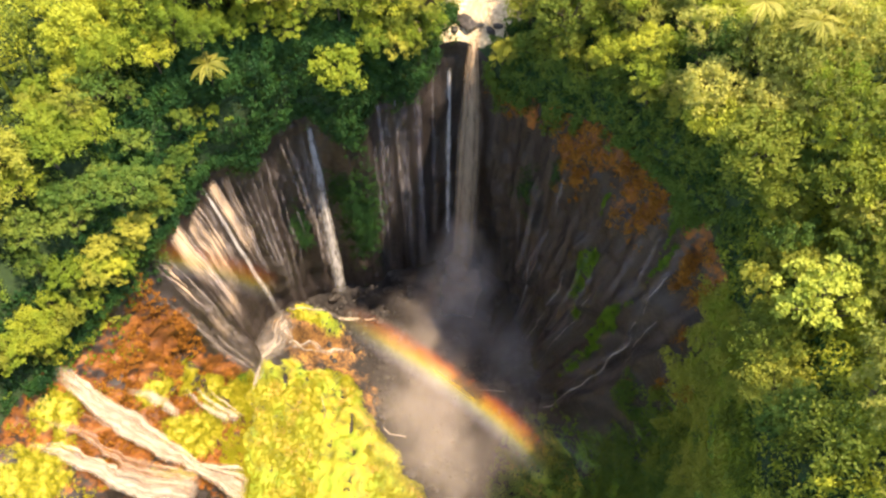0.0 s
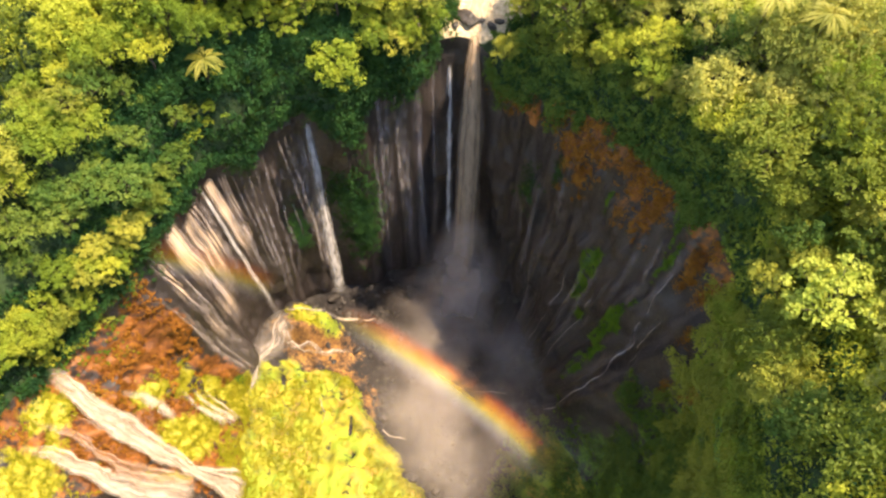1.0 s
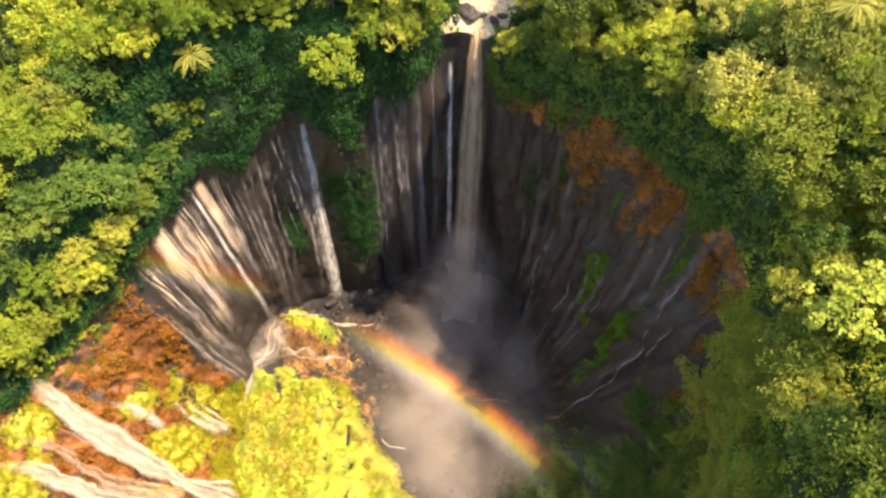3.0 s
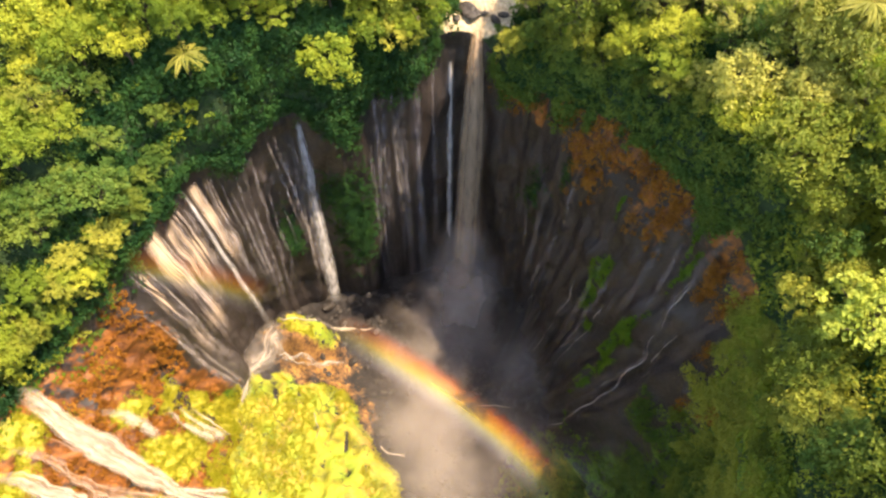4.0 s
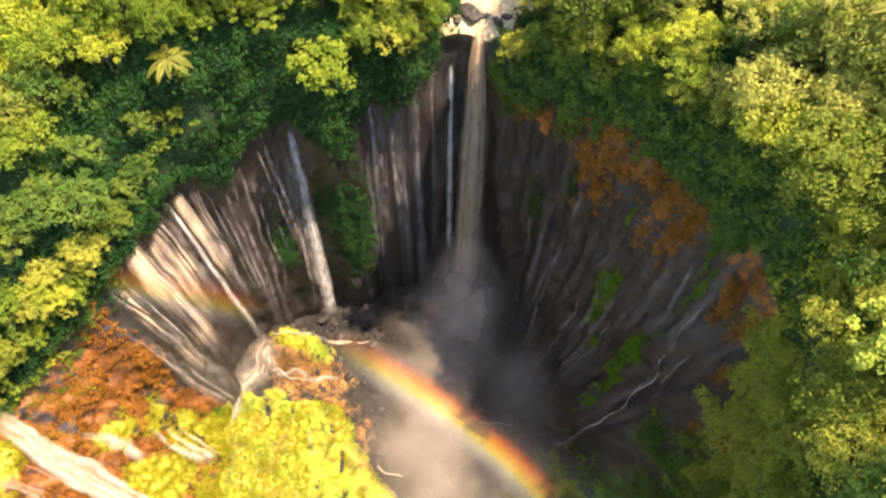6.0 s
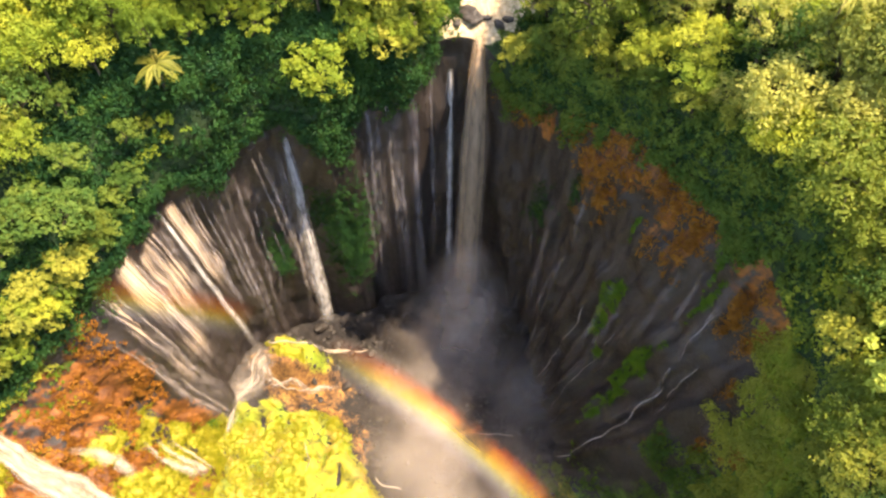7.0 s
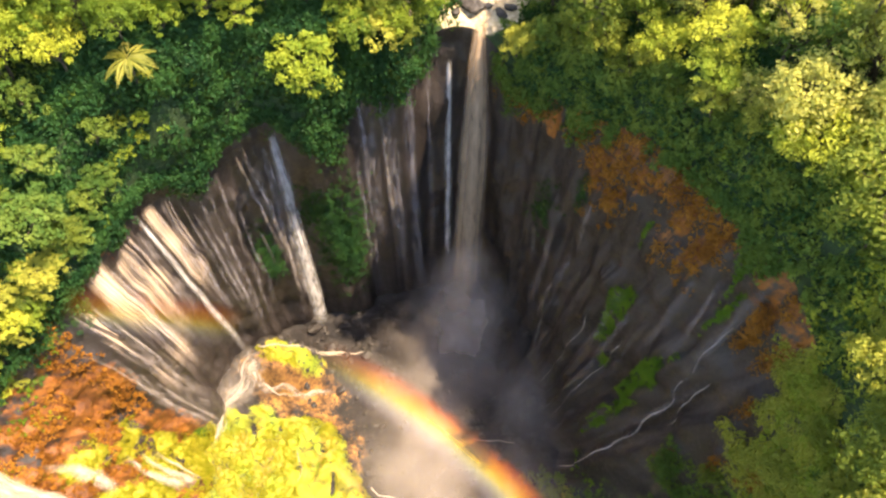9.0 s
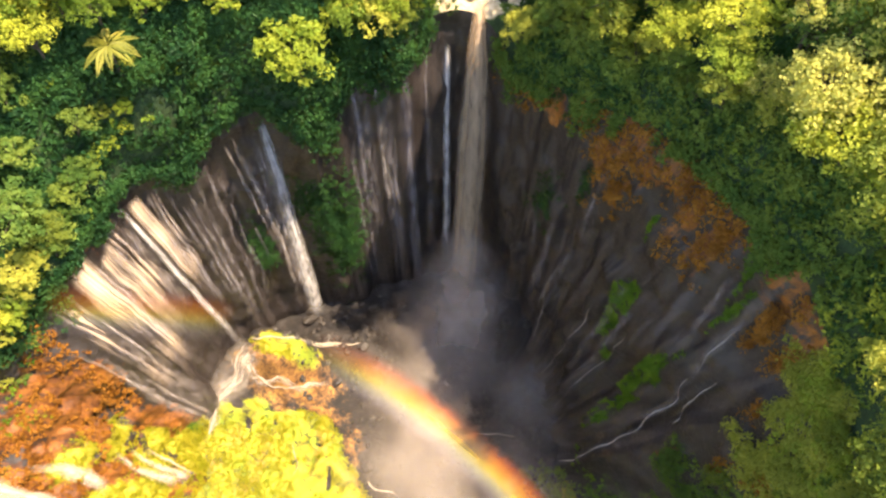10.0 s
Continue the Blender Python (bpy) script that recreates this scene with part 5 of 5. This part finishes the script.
            f = np.clip((v[0] - v) / 0.12, 0, 1) * np.clip((v - v[-1]) / 0.05, 0, 1)
            uv = np.stack([(u[None, :] * wide[:, None]).ravel() + i * 7.3 + n * 2.1, np.repeat(v * 68.0, cols)], -1)
            part("strand", mesh_from("strand", vert, grid_faces(rows, cols), TAN_CASCADE if i in (1, 8) else CASCADE, True, {"side": np.tile(u, rows), "fade": np.repeat(f, cols)}, uv), root)
    # runs over the ledge and on the basin floor
    runs = ((((-48.5, 104), (-44, 100.5), (-39, 99.8), (-34, 101.5), (-29, 103)), (6.0, 4.5, 3.2, 2.4, 1.2)), (((-45.5, 106), (-49, 99.5), (-53, 92.5), (-55.6, 86)), (8.5, 8.5, 5.5, 2.2)), (((-49, 101), (-52, 94), (-54.8, 87)), (1.2, 1.5, 0.7)), (((-47, 101), (-42.5, 99.4), (-38, 99.6), (-32, 101.8)), (0.9, 0.8, 0.7, 0.4)),
            (((-19, 80), (-16, 77.5), (-13, 76.5), (-10, 74.5)), (0.5, 0.9, 0.7, 0.5)), (((20, 90), (14, 91), (8, 90)), (0.3, 0.6, 0.4)), (((-47, 108), (-40, 110), (-32, 113), (-26, 115)), (0.6, 0.8, 1.0, 1.2)), (((-36, 86), (-34, 82), (-35, 78)), (0.3, 0.4, 0.3)), (((-35, 113.5), (-30, 115), (-26, 115.5), (-21, 116)), (0.6, 1.6, 1.4, 0.5)))
    for i, (pts, w) in enumerate(runs):
        k = np.linspace(0, len(pts) - 1, 36)
        x = np.interp(k, range(len(pts)), [p[0] for p in pts]) + 0.7 * wobble(k * 1.6, i, 0, 161, 3)
        y = np.interp(k, range(len(pts)), [p[1] for p in pts]) + 0.7 * wobble(k * 1.6, i, 5, 163, 3)
        q = np.stack([x, y, floor_z(x, y) + 0.45], -1)
        ribbon("run", q, np.interp(k, range(len(pts)), w) * (1 + 0.3 * wobble(k * 2, i, 2, 165, 2)), FAN if i < 2 else CASCADE, np.tile([0.0, 0.0, 1.0], (36, 1)), 0.05, (0.1, 0.15), 5, 500 + i, "white run of water over wet stones", "stream", "runs on the basin floor")
    # the river that feeds the falls
    q = np.array([(7.4 + 0.12 * k + 0.9 * math.sin(k / 9), 141.2 + k, float(land_z(np.array(7.4 + 0.12 * k), np.array(141.2 + k))) + 0.5) for k in np.linspace(0, 60, 16)])
    ribbon("river", q, np.interp(np.linspace(0, 60, 16), [0, 3, 8, 60], [3.0, 7.0, 10.0, 13.0]), SILT, np.tile([0.0, 0.0, 1.0], (16, 1)), 0.01, (0.0, 0.0), 9, 600, "shallow sunlit river running pale to the lip", "river")


def boulder_mesh(seed):
    rng = np.random.default_rng(seed)
    bm = bmesh.new()
    bmesh.ops.create_icosphere(bm, subdivisions=3, radius=1.0)
    me = bpy.data.meshes.new("boulder")
    squash = rng.uniform(0.6, 1.1, 3)
    for v in bm.verts:
        c = np.array(v.co)
        k = 1 + 0.28 * float(wobble(*(c * 1.3 + seed), 131, 3))
        v.co = Vector(np.sign(c) * np.abs(c) ** 0.85 * k * squash)
    bm.to_mesh(me)
    bm.free()
    me.materials.append(BOULDER)
    return me


def lay_boulders():
    rng = np.random.default_rng(17)
    meshes = [boulder_mesh(k) for k in range(5)]
    spots = [(5.2, 145.6, 2.5), (8.6, 145.5, 1.0), (11.5, 142.8, 1.2), (2.8, 143.2, 1.0), (13.2, 144.0, 0.9)]
    for k in range(6):
        y = rng.uniform(60, 112)
        x = -24 + (84 - y) * (0.64 if y < 84 else 0.55) + 7.0 + rng.normal() * 2.5
        spots.append((x, y, rng.uniform(0.8, 2.0)))
    for k in range(12):
        spots.append((-27 + rng.normal() * 3.5, 115 + rng.normal() * 2.5, rng.uniform(0.5, 1.7)))
    for k in range(22):
        a = radians(rng.uniform(-12, 150))
        r = float(ring(1, math.degrees(a))) - rng.uniform(0.5, 7)
        spots.append((CX + r * math.cos(a), CY + r * math.sin(a), rng.uniform(0.6, 1.8)))
    for k, (x, y, size) in enumerate(spots):
        top = y > 140
        ob = tagged(new("boulder", meshes[k % 5]), "dark boulder at the lip of the falls" if top else "wet dark boulder lying in the basin", "boulder", "boulders")
        z = float(land_z(x, y)) if top else float(floor_z(np.array(x), np.array(y)))
        ob.matrix_basis = pose(x, y, z + size * 0.25, rng.uniform(-20, 20), rng.uniform(-20, 20), rng.uniform(0, 360))
        ob.scale = (size * (1.5 if top else 1.2), size, size * (0.55 if top else 0.8))


def lay_dead_trunk():
    """A pale dead trunk that leans out of the creepers over the rim beside the river."""
    root = tagged(new("dead_trunk"), "pale dead tree trunk leaning out over the rim", "dead tree")
    foot = np.array((-9.0, 139.5, float(land_z(np.array(-9.0), np.array(139.5))) - 1.0))
    v, f = tube([foot, foot + (1.6, -3.0, 2.6), foot + (3.0, -6.0, 3.6), foot + (3.9, -8.0, 3.4)], [0.42, 0.36, 0.28, 0.12], 8)
    part("stem", mesh_from("stem", v, f, DRIFTWOOD), root)
    for k, (dx, dy, dz) in enumerate(((1.4, -0.8, 0.9), (-0.9, -1.4, 0.6), (0.9, -1.6, 0.8))):
        at = foot + (1.9 + 0.6 * k, -3.8 - 1.2 * k, 2.8 + 0.3 * k)
        v, f = tube([at, at + (dx * 0.6, dy * 0.6, dz * 0.8), at + (dx * 1.3, dy * 1.3, dz)], [0.16, 0.11, 0.04], 6)
        part("branch", mesh_from("branch", v, f, DRIFTWOOD), root)


def strew_rubble():
    """Small stones all over the wet basin floor and the ledge, too many to count."""
    rng = np.random.default_rng(19)
    bm = bmesh.new()
    bmesh.ops.create_icosphere(bm, subdivisions=1, radius=1.0)
    ball = np.array([v.co for v in bm.verts])
    tri = np.array([[v.index for v in f.verts] for f in bm.faces])
    bm.free()
    n = 3600
    x, y = rng.uniform(-50, 28, n), rng.uniform(50, 132, n)
    phi, r = polar(x, y)
    ok = (r < ring(1, phi) - 0.5) & (bank(x, y) < 0.15 + 0.3 * (y > 93)) & (wobble(x / 6, y / 6, 0, 171, 2) > -0.15)
    x, y = x[ok], y[ok]
    n = len(x)
    size = 0.18 + 0.75 * rng.random(n) ** 3
    shape = ball[None] * rng.uniform(0.65, 1.25, (n, len(ball), 1)) * rng.uniform(0.7, 1.3, (n, 1, 3)) * np.array([1, 1, 0.7]) * size[:, None, None]
    verts = shape + np.stack([x, y, floor_z(x, y) + size * 0.2], -1)[:, None, :]
    faces = tri[None] + (np.arange(n) * len(ball))[:, None, None]
    tagged(new("rubble", mesh_from("rubble", verts.reshape(-1, 3), faces.reshape(-1, 3), BOULDER, False)), "dark wet rubble strewn over the basin floor", "rubble", kind="stuff")


def build_mist():
    """Spray hanging in the basin: a few soft, uneven sheets, thickest where the main fall lands."""
    veils = ((6, 122, -48, 9, 10, 0.6, 35), (9, 116, -62, 10, 14, 0.7, 30), (-6, 114, -74, 15, 12, 0.25, 20), (19, 94, -70, 13, 18, 0.45, 15), (20, 76, -72, 12, 14, 0.40, 8), (36, 66, -62, 16, 14, 0.12, 6), (8, 68, -60, 17, 20, 0.16, 6), (3, 80, -65, 15, 20, 0.20, 10), (14, 60, -54, 15, 16, 0.14, 6), (-51, 97, -69, 7, 9, 0.6, 10), (6, 121, -50, 8, 9, 0.6, 35), (4, 119, -60, 13, 14, 0.85, 30), (5, 113, -70, 19, 20, 0.9, 25), (0, 104, -76, 22, 24, 0.5, 20), (-4, 94, -75, 22, 26, 0.52, 15), (-5, 78, -72, 21, 27, 0.54, 10), (-1, 62, -70, 20, 24, 0.45, 8))
    verts, faces, fades, at = [], [], [], 0
    for i, (cx, cy, cz, rx, ry, dense, tilt) in enumerate(veils):
        rows, cols = 16, 48
        s = np.linspace(0, 1, rows)[:, None]
        a = np.linspace(0, 2 * math.pi, cols, endpoint=False)[None, :]
        px, py = rx * s * np.cos(a), ry * s * np.sin(a)
        lift = py * math.sin(radians(tilt)) * 0.6 + px * (0.75 if cz > -66 and cy < 82 else 0.0) + 1.8 * wobble((px + cx) / 8, (py + cy) / 8, i, 91, 2)
        verts.append(np.stack([cx + px, cy + py, np.maximum(cz + lift, -86.2)], -1).reshape(-1, 3))
        edge = 1 + 0.35 * wobble(np.cos(a) * 1.6, np.sin(a) * 1.6, i, 93, 2)
        fades.append((np.exp(-(s / (0.48 * edge)) ** 2 * 1.2) * np.clip((1 - s) / 0.25, 0, 1) * dense).ravel())
        faces.append(grid_faces(rows, cols, True) + at)
        at += rows * cols
    me = mesh_from("spray_mist", np.concatenate(verts), np.concatenate(faces), MIST, True, {"fade": np.concatenate(fades)})
    tagged(new("spray_mist", me), "pale spray hanging over the plunge basin", "mist", kind="stuff")


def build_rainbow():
    """The part of a 42 degree bow, round the point opposite the sun, its light painted as coloured bands in the spray.
    """
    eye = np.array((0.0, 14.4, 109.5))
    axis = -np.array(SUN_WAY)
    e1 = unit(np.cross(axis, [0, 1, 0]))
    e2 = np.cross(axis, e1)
    root = tagged(new("rainbow"), "rainbow light painted as orange and yellow bands in the spray", "rainbow")
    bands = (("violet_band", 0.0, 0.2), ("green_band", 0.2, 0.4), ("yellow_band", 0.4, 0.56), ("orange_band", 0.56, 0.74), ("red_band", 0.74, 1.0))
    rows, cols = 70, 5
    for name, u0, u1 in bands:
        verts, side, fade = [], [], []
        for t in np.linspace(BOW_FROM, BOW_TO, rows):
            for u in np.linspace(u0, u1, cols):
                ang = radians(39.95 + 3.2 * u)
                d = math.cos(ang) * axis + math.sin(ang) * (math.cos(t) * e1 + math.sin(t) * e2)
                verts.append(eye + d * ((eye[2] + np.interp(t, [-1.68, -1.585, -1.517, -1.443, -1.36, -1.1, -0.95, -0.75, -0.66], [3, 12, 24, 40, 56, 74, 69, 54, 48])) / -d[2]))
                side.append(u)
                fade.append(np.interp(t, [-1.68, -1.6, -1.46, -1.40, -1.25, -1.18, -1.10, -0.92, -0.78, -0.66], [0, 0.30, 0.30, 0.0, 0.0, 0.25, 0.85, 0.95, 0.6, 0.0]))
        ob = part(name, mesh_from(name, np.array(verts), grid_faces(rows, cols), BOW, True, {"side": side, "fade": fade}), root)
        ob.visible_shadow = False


plant_trees()
plant_undergrowth()
plant_far_woods()
plant_cliff_and_floor()
build_falls()
lay_boulders()
lay_dead_trunk()
strew_rubble()
build_mist()
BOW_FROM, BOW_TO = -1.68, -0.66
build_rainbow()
